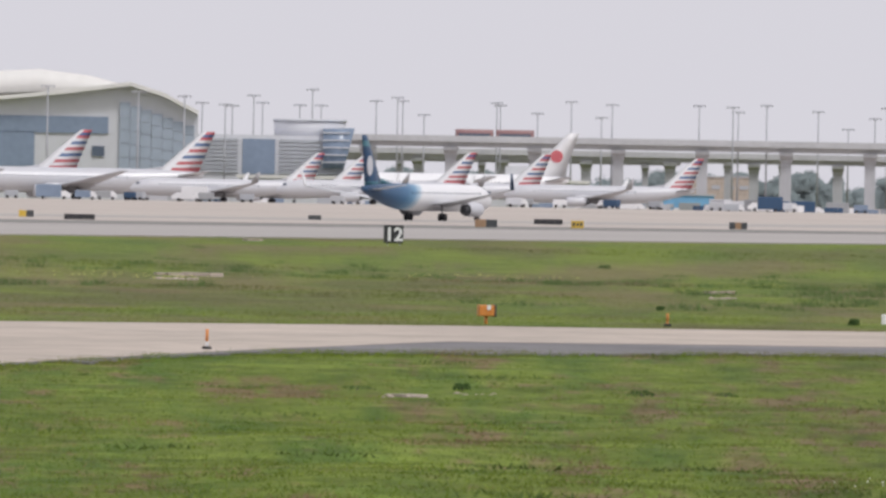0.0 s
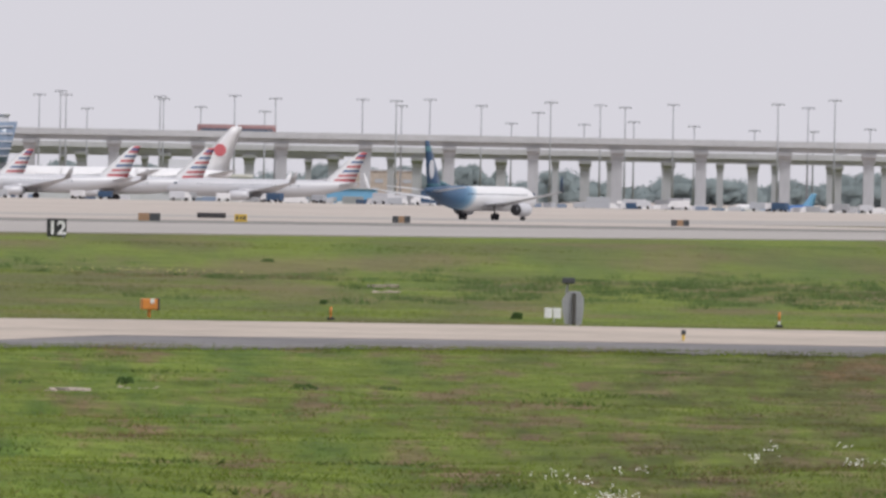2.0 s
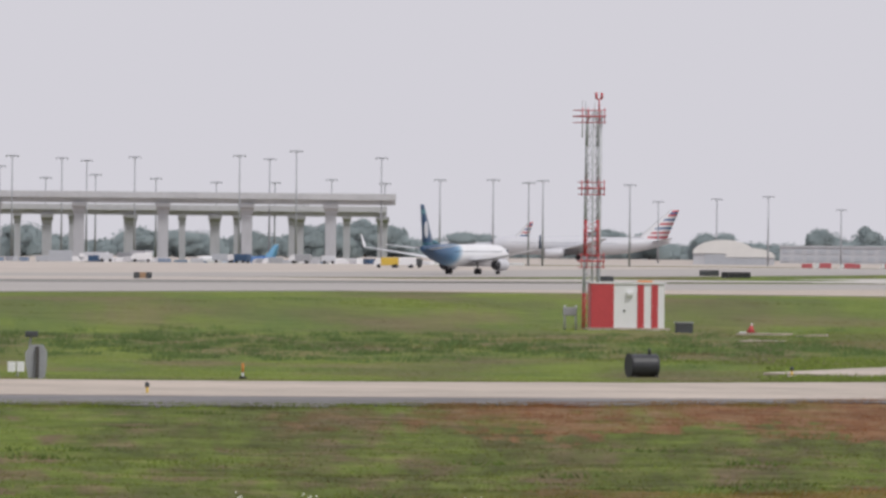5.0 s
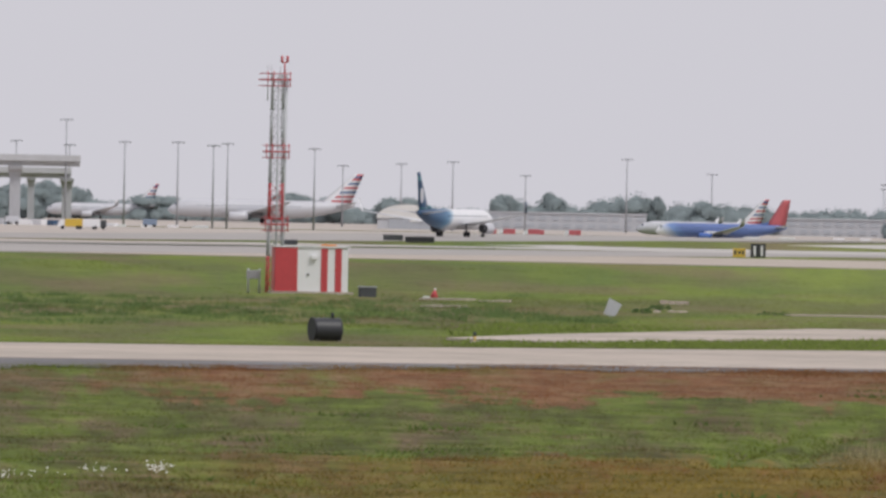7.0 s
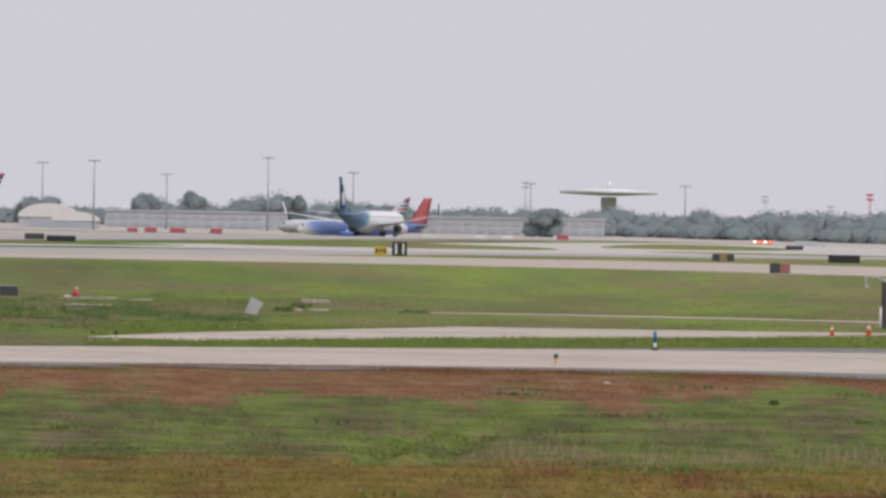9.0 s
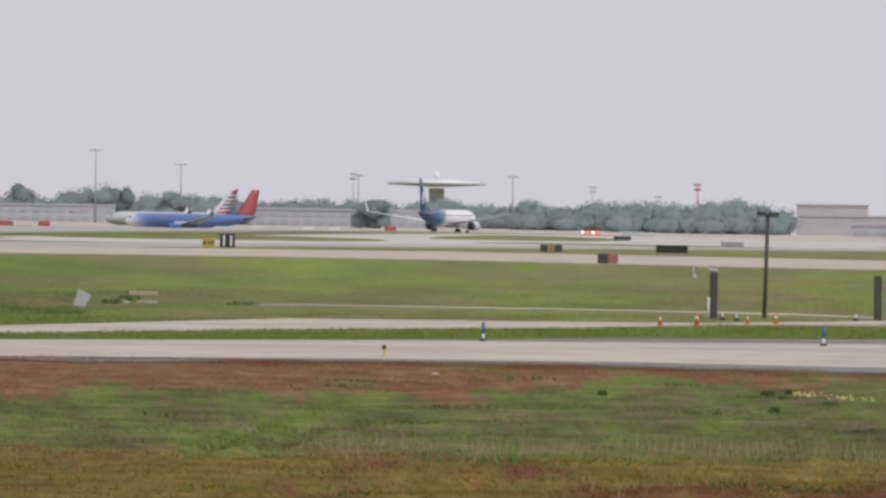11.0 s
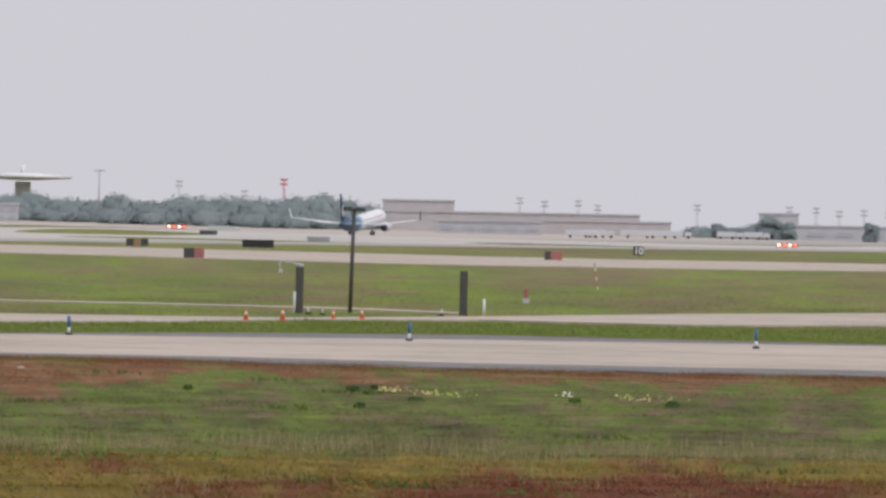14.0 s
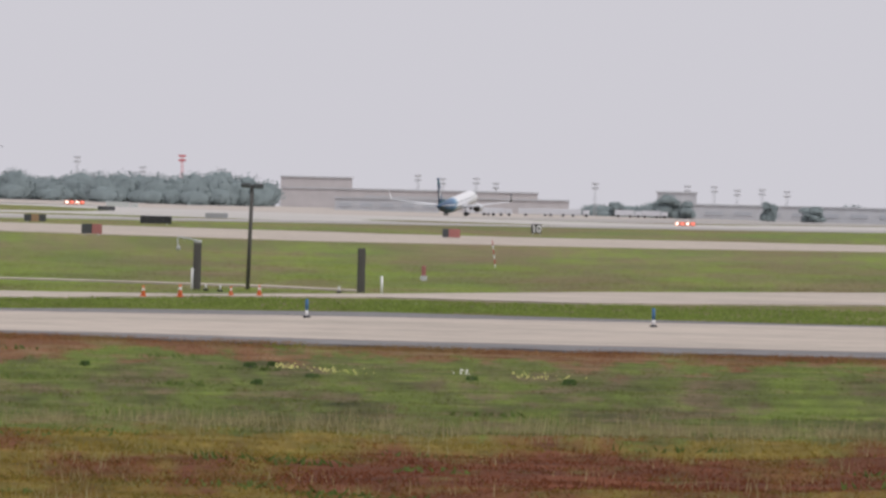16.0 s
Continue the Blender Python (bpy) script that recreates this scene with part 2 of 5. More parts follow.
def growth(x, y):
    """The turf's colour at a place: green, olive and dry patches drawn out down the slopes, and red seeding grass by the near road and on the bank."""
    r, left = math.hypot(x, y), math.degrees(math.atan2(-x, y))
    u, v = left * 3.14, 620 / r

    def blot(w, h, seed):
        return noise.noise((u / w + seed, v / h - seed, seed * 1.7))
    fine = blot(.16, .05, 3.7)
    if r > 285:
        a2 = blot(2.6, .16, 3.3) + 0.5 * blot(.8, .07, 5.5)
        c = GREEN * 1.03 + (LUSH * 1.08 - GREEN * 1.03) * min(1, max(0, 0.28 + blot(1.6, .12, 1.3) + 0.4 * fine))
        c = c + (OLIVE - c) * min(1, max(0, 0.3 + 1.2 * a2))
        c = c + (DRY - c) * 0.55 * min(1, max(0, blot(2.2, .10, 9.1) * 1.8 + 0.5 * fine + 0.05))
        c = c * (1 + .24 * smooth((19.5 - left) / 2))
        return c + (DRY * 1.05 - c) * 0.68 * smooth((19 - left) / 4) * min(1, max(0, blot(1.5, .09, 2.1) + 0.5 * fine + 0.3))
    tuft = noise.noise((x / .9, y / 1.5, 2.0)) + .6 * noise.noise((x / .38, y / .7, 5.0))
    a = blot(1.5, .35, 1.3) + 0.6 * blot(.45, .13, 4.1) + 0.35 * fine
    b = blot(1.9, .40, 7.7) + 0.7 * blot(.55, .14, 2.2) + 0.45 * fine
    d = blot(.7, .09, 11.3) + 0.7 * blot(.25, .05, 13.1) + 0.4 * tuft
    c = GREEN * (1.02, 1.06, .9) + (LUSH * (.95, 1.05, .9) - GREEN) * min(1, max(0, a * 1.3 + 0.05))
    c = c + (DRY * (.95, .9, .8) - c) * 0.9 * min(1, max(0, b * 1.5 + d * 1.0 - 0.36 + .1 * smooth((left - 23) / 2)))
    mid = smooth((26 - left) / 4) * min(1, max(0.1, 0.5 + 0.7 * a))
    c = c + (OLIVE * np.array((.80, .77, .66)) - c) * mid
    c = c + (DRY * .8 - c) * 0.75 * smooth((27.5 - left) / 3) * smooth((left - 9) / 1.5) * min(1, max(0, b * .8 + d * .9 + 0.12))
    start = 210 + 22 * smooth((16.6 - left) / 1.2) - 20 * b - 9 * a - 8 * d
    edge = smooth((r - start) / 9) * smooth((22.3 - left + a) / 1.6)
    bank = smooth((157 - r + 5 * b + 3 * tuft) / 4) * smooth((22.5 - left) / 4.0)
    rust = RED * (1.36, 1.45, 1.25) + (DRY * .9 - RED) * min(.6, max(0, .15 + .7 * d))
    c = c + (rust - c) * edge * min(1, max(0.35, 0.95 + 0.6 * a))
    ochre = STRAW * np.array((.66, .55, .27)) * (1 + 0.35 * fine)
    c = c + (ochre - c) * bank * 0.85
    deep = min(1, max(0, 0.02 + 1.3 * blot(1.4, .5, 6.3) + 0.7 * blot(.4, .2, 8.3) + 0.5 * fine + .35 * tuft + 0.6 * smooth((143 - r) / 10) * smooth((17.5 - left) / 3) + 1.1 * smooth((149 - r) / 5) * smooth((r - 124) / 4) * smooth((15.6 - left) / 1.6)))
    c = c + (RED * np.array((1.0, .80, .72)) - c) * bank * deep
    weedy = min(1, max(0, 1.6 * blot(.5, .12, 15.7) + .8 * tuft - .35))
    c = c + (OLIVE * (.9, 1.0, .6) - c) * bank * weedy * .7
    lip = smooth((168 - r) / 5) * smooth((r - 152) / 6) * smooth((20 - left) / 3)
    c = c + (STRAW * 0.62 - c) * 0.5 * lip * min(1, max(0, 0.6 + a))
    return c * (1 + .26 * tuft + .16 * d) * (.865 + .02 * smooth((left - 23) / 3))


def colour_layer(me, cols):
    at = me.color_attributes.new("growth", "FLOAT_COLOR", "POINT")
    full = np.ones((len(cols), 4), dtype=np.float32)
    full[:, :3] = cols
    at.data.foreach_set("color", full.ravel())


def build_ground():
    lefts = [-180 + 10 * k for k in range(19)] + [4 + 0.5 * k for k in range(13)] + [10.5 + 0.04 * k for k in range(475)] + [29.5 + 0.5 * k for k in range(12)] + [36 + 12 * k for k in range(12)]
    rs = [3, 12, 30, 50] + [62 * 1.03 ** k for k in range(16)]
    while rs[-1] < 275:
        rs.append(rs[-1] * 1.0065)
    while rs[-1] < 440:
        rs.append(rs[-1] * 1.012)
    while rs[-1] < 1500:
        rs.append(rs[-1] * 1.022)
    while rs[-1] < 30000:
        rs.append(rs[-1] * 1.10)
    verts, cols, faces = [(0, 0, -1.0)], [GREEN], []
    for r in rs:
        for left in lefts:
            x, y = spot(left, r)
            z = ground_z(x, y)
            verts.append((x, y, z))
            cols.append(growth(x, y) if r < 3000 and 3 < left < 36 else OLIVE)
    n = len(lefts)
    for k in range(len(rs) - 1):
        for i in range(n):
            a, b = 1 + k * n + i, 1 + k * n + (i + 1) % n
            faces.append((a, b, b + n, a + n))
    for i in range(n):
        faces.append((0, 1 + (i + 1) % n, 1 + i))
    me = bpy.data.meshes.new("ground")
    me.from_pydata(verts, [], faces)
    for p in me.polygons:
        p.use_smooth = True
    me.flip_normals()
    colour_layer(me, np.array(cols))
    me.materials.append(M["soil"])
    tagged(new("ground", me), "wide green and olive airfield turf with dry and reddish patches", "ground", kind="structure")


build_ground()


def ribbon(name, label, near, far, material, lift=0.05, category="pavement", along=6, steps=10, wobble=0.0):
    """Pavement between two edges, each a row of places; it follows the ground and has a thickness."""
    bm = B()
    rows = []
    for k in range(len(near) - 1):
        for j in range(along):
            t = j / along
            p = [near[k][i] + (near[k + 1][i] - near[k][i]) * t for i in (0, 1)]
            q = [far[k][i] + (far[k + 1][i] - far[k][i]) * t for i in (0, 1)]
            if wobble:
                k1 = 1 + wobble * (patch(p[0], p[1], 5, 3.3) + .6 * patch(p[0], p[1], 1.6, 5.1)) / math.hypot(*p)
                p = [p[0] * k1, p[1] * k1]
            rows.append((p, q))
    rows.append((near[-1], far[-1]))
    tops, lows = [], []
    for p, q in rows:
        line = [(p[0] + (q[0] - p[0]) * s / steps, p[1] + (q[1] - p[1]) * s / steps) for s in range(steps + 1)]
        tops.append([bm.verts.new((x, y, ground_z(x, y) + lift)) for x, y in line])
        lows.append([bm.verts.new((x, y, ground_z(x, y) - 0.3)) for x, y in (line[0], line[-1])])
    for a, b, c, d in zip(tops, tops[1:], lows, lows[1:]):
        for s in range(steps):
            bm.faces.new((a[s], a[s + 1], b[s + 1], b[s]))
        bm.faces.new((c[0], a[0], b[0], d[0]))
        bm.faces.new((a[-1], c[1], d[1], b[-1]))
    bmesh.ops.recalc_face_normals(bm, faces=bm.faces)
    me = bpy.data.meshes.new(name)
    bm.to_mesh(me)
    bm.free()
    me.materials.append(material)
    return tagged(new(name, me), label, category, kind="structure")


def polar(rows):
    return [spot(a, r) for a, r in rows]


near_edge = [(36, 150), (31, 186), (29.1, 206), (27.8, 229), (26.6, 236), (24.2, 243), (22.4, 243), (20.6, 252), (19.4, 260), (17.4, 262), (15.8, 259), (14.4, 252), (12, 251), (9, 254), (4, 258)]
mid_edge = [(36, 151), (31, 187), (29.1, 208.5), (27.8, 232), (26.6, 254), (24.2, 258), (22.4, 259), (20.6, 261), (19.4, 264), (17.4, 268), (15.8, 268), (14.4, 264), (12, 264), (9, 268), (4, 272)]
far_edge = [(36, 270), (31, 276), (29.1, 279), (27.8, 283), (26.6, 287), (24.2, 291), (22.4, 292), (20.6, 296), (19.4, 302), (17.4, 313), (15.8, 317), (14.4, 322), (12, 325), (9, 330), (4, 334)]
edge3 = [(17.4, 315), (15.8, 331), (14.4, 338), (12, 331), (9, 334), (4, 338)]
ribbon("road_1", "pale concrete taxiway with sandy stains", polar(mid_edge), polar(far_edge), M["concrete"], 0.06, "road")
ribbon("road_2", "grey asphalt shoulder along the near taxiway", polar(near_edge), polar(mid_edge), M["asphalt"], 0.05, "road", 40, 6, 5.0)
ribbon("road_3", "grey asphalt shoulder on the far side of the taxiway", polar(far_edge[9:]), polar(edge3), M["asphalt"], 0.05, "road")
ribbon("pavement_1", "pale concrete service apron behind a grass strip", polar([(19.9, 326), (19.4, 322), (17.8, 346), (16.2, 365), (15.4, 384), (14.4, 396), (13.2, 390), (11.5, 415), (9, 440)]),
       polar([(19.9, 327), (19.4, 344), (17.8, 386), (16.2, 387), (15.4, 392), (14.4, 412), (13.2, 446), (11.5, 487), (9, 520)]), M["concrete"], 0.06)
ribbon("pavement_8", "thin pale concrete path in the grass", polar([(18.0, 456), (17.0, 452), (16.0, 446), (15.0, 436), (14.5, 424)]), polar([(18.0, 458), (17.0, 458), (16.0, 452), (15.0, 444), (14.5, 430)]), M["concrete"], 0.06)
ribbon("runway_1", "long pale concrete runway seen at a low angle", [(-322, -200), (-322, 700), (-340, 830), (-362, 1000), (-380, 1113), (-424, 1320), (-430, 4200)], [(-392, -200), (-392, 700), (-392, 830), (-392, 1000), (-392, 1100), (-500, 1480), (-500, 4200)], M["runway"], 0.08, "runway")
ribbon("pavement_2", "pale concrete taxiway link between two runways", [(-392, -200), (-392, 700), (-392, 1100), (-500, 1480)], [(-470, -200), (-470, 700), (-470, 1100), (-503, 1500)], M["runway"], 0.07)
ribbon("pavement_3", "pale concrete taxiway leading off the runway", [(-340, 828), (-290, 826), (-262, 824), (-243, 850), (-232, 880), (-221, 972), (-205, 1300)], [(-379, 1113), (-345, 1135), (-297, 1060), (-258, 1005), (-250, 1035), (-240, 1130), (-228, 1300)], M["concrete"], 0.06)
ribbon("pavement_4", "long pale concrete taxiway beyond the runway", [(-500, 1500), (-499, 2500), (-499, 4300)], [(-600, 1500), (-624, 2100), (-624, 4300)], M["palestrip"], 0.06, "pavement", 40, 10)
ribbon("pavement_5", "dark tyre-marked shoulder strip beyond the near runway", [(-470, -200), (-470, 900), (-470, 1100), (-480, 1180)], [(-535, -200), (-535, 900), (-535, 1100), (-535, 1500)], M["rubber"], 0.10)
ribbon("runway_2", "tan concrete runway used for the take-off", [(-640, -200), (-640, 1500), (-640, 4500)], [(-726, -200), (-726, 1500), (-726, 4500)], M["runway"], 0.08, "runway", 60, 10)
ribbon("pavement_6", "broad tan concrete apron before the terminal", [(-535, -200), (-535, 900), (-535, 1500)], [(-640, -200), (-640, 900), (-640, 1500)], M["apron"], 0.06)
ribbon("pavement_7", "broad tan concrete apron with parked airliners", [(-727, -200), (-727, 1500), (-727, 2600), (-727, 4900)], [(-2300, -200), (-2300, 1500), (-2200, 2600), (-1900, 4900)], M["apron"], 0.08, "pavement", 50, 50)


# ---- airliners ----
def airliner(name, label, L, D, H, span, scheme, left=None, r=None, turn=0.0, place=None, engine=1.0, gear=True):
    """A twin-jet on its wheels: nose along +Y, the main wheels at y = 0."""
    if place:
        ob = tagged(new(name), label, "airliner")
        ob.matrix_basis = pose(*place)
    else:
        ob = thing(name, label, "airliner", left, r, turn, "airliners on the apron", -0.06)
    s = L / 42.1
    zc = H * 0.275
    prof = ((0, .04, -.13), (.006, .22, -.125), (.02, .46, -.10), (.045, .70, -.06), (.075, .87, -.03), (.11, .97, 0), (.14, 1, 0), (.25, 1, 0), (.4, 1, 0), (.52, 1, 0), (.62, 1, 0), (.68, .985, .01),
            (.74, .93, .035), (.80, .83, .08), (.86, .69, .14), (.91, .54, .20), (.96, .36, .265), (.99, .22, .30), (1, .14, .31))
    rings, nose_y = [], 0.505 * L
    for f, k, o in prof:
        rings.append([(math.cos(a) * D / 2 * k, nose_y - f * L, zc + o * D + math.sin(a) * D / 2 * k * 1.05) for a in [2 * math.pi * i / 24 for i in range(24)]])
    body = part("fuselage", loft(B(), rings), scheme["body"], ob)
    bm = B()
    for side in (-1, 1):
        a = 0.32
        x0, z0 = math.cos(a) * D / 2, zc + math.sin(a) * D / 2 * 1.05
        n = int(L * 0.56 / 0.9)
        for i in range(n):
            y = nose_y - L * 0.16 - i * 0.9
            box(bm, side * (x0 - 0.03) - 0.04, side * (x0 - 0.03) + 0.04, y - 0.14, y + 0.14, z0 - 0.19, z0 + 0.19)
    tagged(part("cabin_windows", bm, M["glass"], body), kind="stuff")
    bm = B()
    wy, wz = nose_y - 0.047 * L, zc + 0.20 * D
    for sx in (-1, 1):
        box(bm, sx * D * .16 - D * .12, sx * D * .16 + D * .12, wy - .2 * s, wy + .45 * s, wz - .05 * D, wz + .09 * D, .05)
    part("cockpit_glass", bm, M["glass"], body)

    def section(y_lead, chord, x, z, thick):
        out = []
        for u, up in ((0, 0), (.06, .55), (.25, 1), (.55, .8), (1, .05), (.55, -.35), (.25, -.5), (.06, -.35)):
            out.append((x, y_lead - u * chord, z + up * thick))
        return out

    half = span / 2
    for side, nm in ((-1, "wing"), (1, "wing")):
        root = section(.155 * L, .20 * L, side * D * .30, zc - .30 * D, .45 * s)
        kink = section(.055 * L, .118 * L, side * (D * .5 + half * .24), zc - .30 * D + half * .035, .28 * s)
        tip = section(-.115 * L, .038 * L, side * half, zc - .30 * D + half * .145, .12 * s)
        w = part(nm, loft(B(), [root, kink, tip]), scheme["wing"], ob)
        if scheme.get("winglet", True):
            t0 = section(-.115 * L, .037 * L, side * half, zc - .30 * D + half * .145, .07 * s)
            t1 = section(-.150 * L, .016 * L, side * (half + .35 * s), zc - .30 * D + half * .145 + 2.4 * s, .05 * s)
            wb = loft(B(), [t0, t1])
            for f in wb.faces:
                f.material_index = 1 if f.normal.x * side > 0.2 else 0
            part("winglet", wb, [M["white"], scheme.get("tip", scheme["wing"])], w)
        ht0 = section(-.385 * L, .085 * L, side * D * .12, zc + .26 * D, .22 * s)
        ht1 = section(-.475 * L, .030 * L, side * span * .20, zc + .26 * D + span * .022, .08 * s)
        part("tailplane", loft(B(), [ht0, ht1]), scheme["wing"], ob)
        ex, ez, ey = side * (D * .5 + half * .185), zc - .30 * D - .55 * s * engine, .115 * L
        R = 1.02 * s * engine
        er = [[(ex + math.cos(a) * R * k, ey + yy * s, ez + math.sin(a) * R * k) for a in [2 * math.pi * i / 18 for i in range(18)]] for yy, k in ((2.6, .80), (2.75, .90), (2.5, 1.0), (1.2, 1.06), (-.4, 1.0), (-1.6, .80))]
        e = part("engine_nacelle", loft(B(), er), scheme["nacelle"], ob)
        part("exhaust", rod(B(), (ex, ey - 2.3 * s, ez), (ex, ey - 1.55 * s, ez), R * .42, R * .68, 16), M["nozzle"], e)
        part("nozzle_ring", rod(B(), (ex, ey - 1.72 * s, ez), (ex, ey - 1.58 * s, ez), R * .88, R * .93, 18), M["nozzle"], e)
        part("pylon", loft(B(), [[(ex - .18, ey + 1.5 * s, ez + R * .8), (ex + .18, ey + 1.5 * s, ez + R * .8), (ex + .18, ey - 2.6 * s, ez + R * .7), (ex - .18, ey - 2.6 * s, ez + R * .7)],
                                   [(ex - .12, ey + .4 * s, ez + R + .5), (ex + .12, ey + .4 * s, ez + R + .5), (ex + .12, ey - 3.2 * s, ez + R + .5), (ex - .12, ey - 3.2 * s, ez + R + .5)]]), scheme["wing"], e)
        if gear:
            gx, wr = side * 2.86 * s, .55 * s
            part("main_leg", pole((gx, 0, wr), (gx * .92, .1, zc - .25 * D), .16 * s), M["metal"], ob)
            for off in (-.36, .36):
                part("wheel", pole((gx + (off - .17) * s, 0, wr), (gx + (off + .17) * s, 0, wr), wr, None, 18), M["tyre"], ob)
    if gear:
        gy, wr = .41 * L, .36 * s
        part("nose_leg", pole((0, gy, wr), (0, gy - .2, zc - .4 * D), .11 * s), M["metal"], ob)
        for off in (-.2, .2):
            part("wheel", pole(((off - .1) * s, gy, wr), ((off + .1) * s, gy, wr), wr, None, 16), M["tyre"], ob)
    # fin: bands from the root to the tip
    z0, z1 = zc + .36 * D, H
    secs, n = [], scheme.get("bands", 8)
    for i in range(n + 1):
        u = i / n
        secs.append([(yx, yy, z0 + (z1 - z0) * u) for yx, yy in (lambda lead, ch, th: ((0, lead), (th, lead - .3 * ch), (0, lead - ch), (-th, lead - .3 * ch)))(scheme.get("root", -.335) * L - scheme.get("sweep", .125) * L * u, (scheme.get("chord", .148) - scheme.get("taper", .088) * u) * L, (.24 - .14 * u) * s)])
        if scheme.get("slant"):
            secs[-1] = [(px, py, pz - scheme["slant"] * (py + .42 * L) * (.3 + .7 * u) * (1 - u) * 2) for px, py, pz in secs[-1]]
    fin = part("fin", loft(B(), secs, scheme.get("fin_order")), scheme["fin"], ob)
    if scheme.get("bright_edge"):
        for i, f in enumerate(fin.data.polygons):
            if i < 4 * n and i % 4 in (0, 3):
                f.material_index = 1
    part("dorsal_fillet", loft(B(), [[(0, -.25 * L, zc + .50 * D), (.06, -.30 * L, zc + .48 * D), (0, -.36 * L, zc + .45 * D), (-.06, -.30 * L, zc + .48 * D)], [(0, -.345 * L, z0 + (z1 - z0) * .17), (.1, -.35 * L, z0 + (z1 - z0) * .17), (0, -.36 * L, z0 + (z1 - z0) * .17), (-.1, -.35 * L, z0 + (z1 - z0) * .17)]]), scheme.get("dorsal", scheme["body"]), fin)
    return ob


def fade_paint(name="white_to_navy_paint", y0=-20.5, y1=-10.0, navy=(0.035, 0.085, 0.17), mids=((0.45, (0.06, 0.15, 0.30)), (0.74, (0.07, 0.17, 0.32)), (0.86, (0.20, 0.34, 0.48)))):
    """White fuselage whose rear end is brushed with teal, blue and navy."""
    m = mat(name, (0.78, 0.78, 0.80), 0.35, 0, 0.03, 0.4)
    n, l = m.node_tree.nodes, m.node_tree.links
    co = next(x for x in n if x.type == "TEX_COORD")
    sep = n.new("ShaderNodeSeparateXYZ")
    l.new(co.outputs["Object"], sep.inputs[0])
    tilt = n.new("ShaderNodeMath")
    tilt.operation, tilt.inputs[1].default_value = "MULTIPLY_ADD", -0.9
    l.new(sep.outputs["Z"], tilt.inputs[0])
    l.new(sep.outputs["Y"], tilt.inputs[2])
    rng = n.new("ShaderNodeMapRange")
    rng.inputs[1].default_value, rng.inputs[2].default_value = y0, y1
    l.new(tilt.outputs[0], rng.inputs[0])
    ramp = n.new("ShaderNodeValToRGB")
    els = ramp.color_ramp.elements
    els[0].position, els[0].color = 0.10, (*navy, 1)
    els[1].position, els[1].color = 0.95, (0.78, 0.78, 0.80, 1)
    for p, c in mids:
        e = els.new(p)
        e.color = (*c, 1)
    l.new(rng.outputs[0], ramp.inputs[0])
    vec = next(x for x in n if x.type == "VECT_MATH")
    l.new(ramp.outputs[0], vec.inputs[0])
    return m


departing = airliner("departing_airliner", "white twin-jet with a navy and teal tail, rolling down the runway", 42.1, 3.85, 12.55, 34.3,
                     dict(body=fade_paint("white_to_navy_paint", -21, -7.5, (0.03, 0.075, 0.15), ((0.40, (0.035, 0.10, 0.20)), (0.60, (0.05, 0.145, 0.27)), (0.76, (0.13, 0.27, 0.42)), (0.87, (0.42, 0.53, 0.62)))), wing=M["wingwhite"], nacelle=M["silver"], fin=[M["navy"], M["teal"]], bands=9, fin_order=[1, 0, 0, 0, 0, 0, 0, 1, 0], root=-.34, chord=.138, taper=.096, tip=M["navy"], dorsal=M["teal"]), place=(-683, 1352, 0.1))
fin = next(o for o in departing.children if o.name.startswith("fin"))
for side in (-1, 1):
    bm = B()
    for cy, cz, ry, rz in ((-18.85, 8.0, .85, 1.5),):
        ring = [(side * (0.25 - .02 * (cz - 8)), cy + ry * math.cos(a), cz + rz * math.sin(a)) for a in [2 * math.pi * i / 20 for i in range(20)]]
        loft(bm, [[(p[0] - side * .2, p[1], p[2]) for p in ring], ring])
    part("tail_emblem", bm, M["silver"], fin, "plain white oval emblem")
bm = B()
rod(bm, (0, -20.75, 4.5), (0, -20.5, 4.5), .14, .14, 8)
part("tail_light", bm, M["glow_white"], departing)

STRIPES = dict(bright_edge=True, root=-.30, sweep=.195, chord=.175, taper=.130, slant=.05, body=M["silver"], wing=M["silver"], nacelle=M["silver"], fin=[M["tailred"], M["white"], M["tailblue"]], bands=14, fin_order=[0, 0, 1, 0, 1, 2, 1, 0, 1, 2, 1, 0, 2, 0], winglet=True)
WIDE = dict(STRIPES, winglet=False)
NAMES = "silver airliner with a red, white and blue striped tail"
# left, distance, turn, length, body, height, span, scheme
for left, r, turn, L, D, H, span, sch in (
        (29.39, 2530, 96, 63.7, 6.1, 17.5, 60, WIDE), (28.70, 2520, 96, 63.7, 6.1, 17.5, 60, WIDE),
        (27.87, 2420, 94, 44.5, 4.0, 12.0, 34, STRIPES), (27.60, 2470, 96, 44.5, 4.0, 12.0, 34, STRIPES),
        (27.03, 2350, 94, 44.5, 4.0, 12.4, 34, STRIPES), (26.60, 2400, 94, 44.5, 4.0, 12.6, 34, STRIPES), (25.75, 2370, 92, 44.5, 4.0, 12.0, 34, STRIPES),
        (20.95, 3420, 91, 62.8, 5.8, 17.0, 58, WIDE)):
    airliner("parked_airliner", NAMES, L, D, H, span, sch, left, r, turn)
taxiing = airliner("taxiing_airliner", "silver airliner with a striped tail, taxiing past the apron", 37.0, 4.0, 12.5, 34, STRIPES, 21.83, 3500, 91)
far_jet = airliner("parked_airliner", "white wide-body airliner with a red disc on its tail", 56.7, 5.8, 18.6, 58, dict(WIDE, bright_edge=False, body=M["white"], fin=M["white"], bands=6, fin_order=None), 26.58, 2480, 94)
far_fin = next(o for o in far_jet.children if o.name.startswith("fin"))
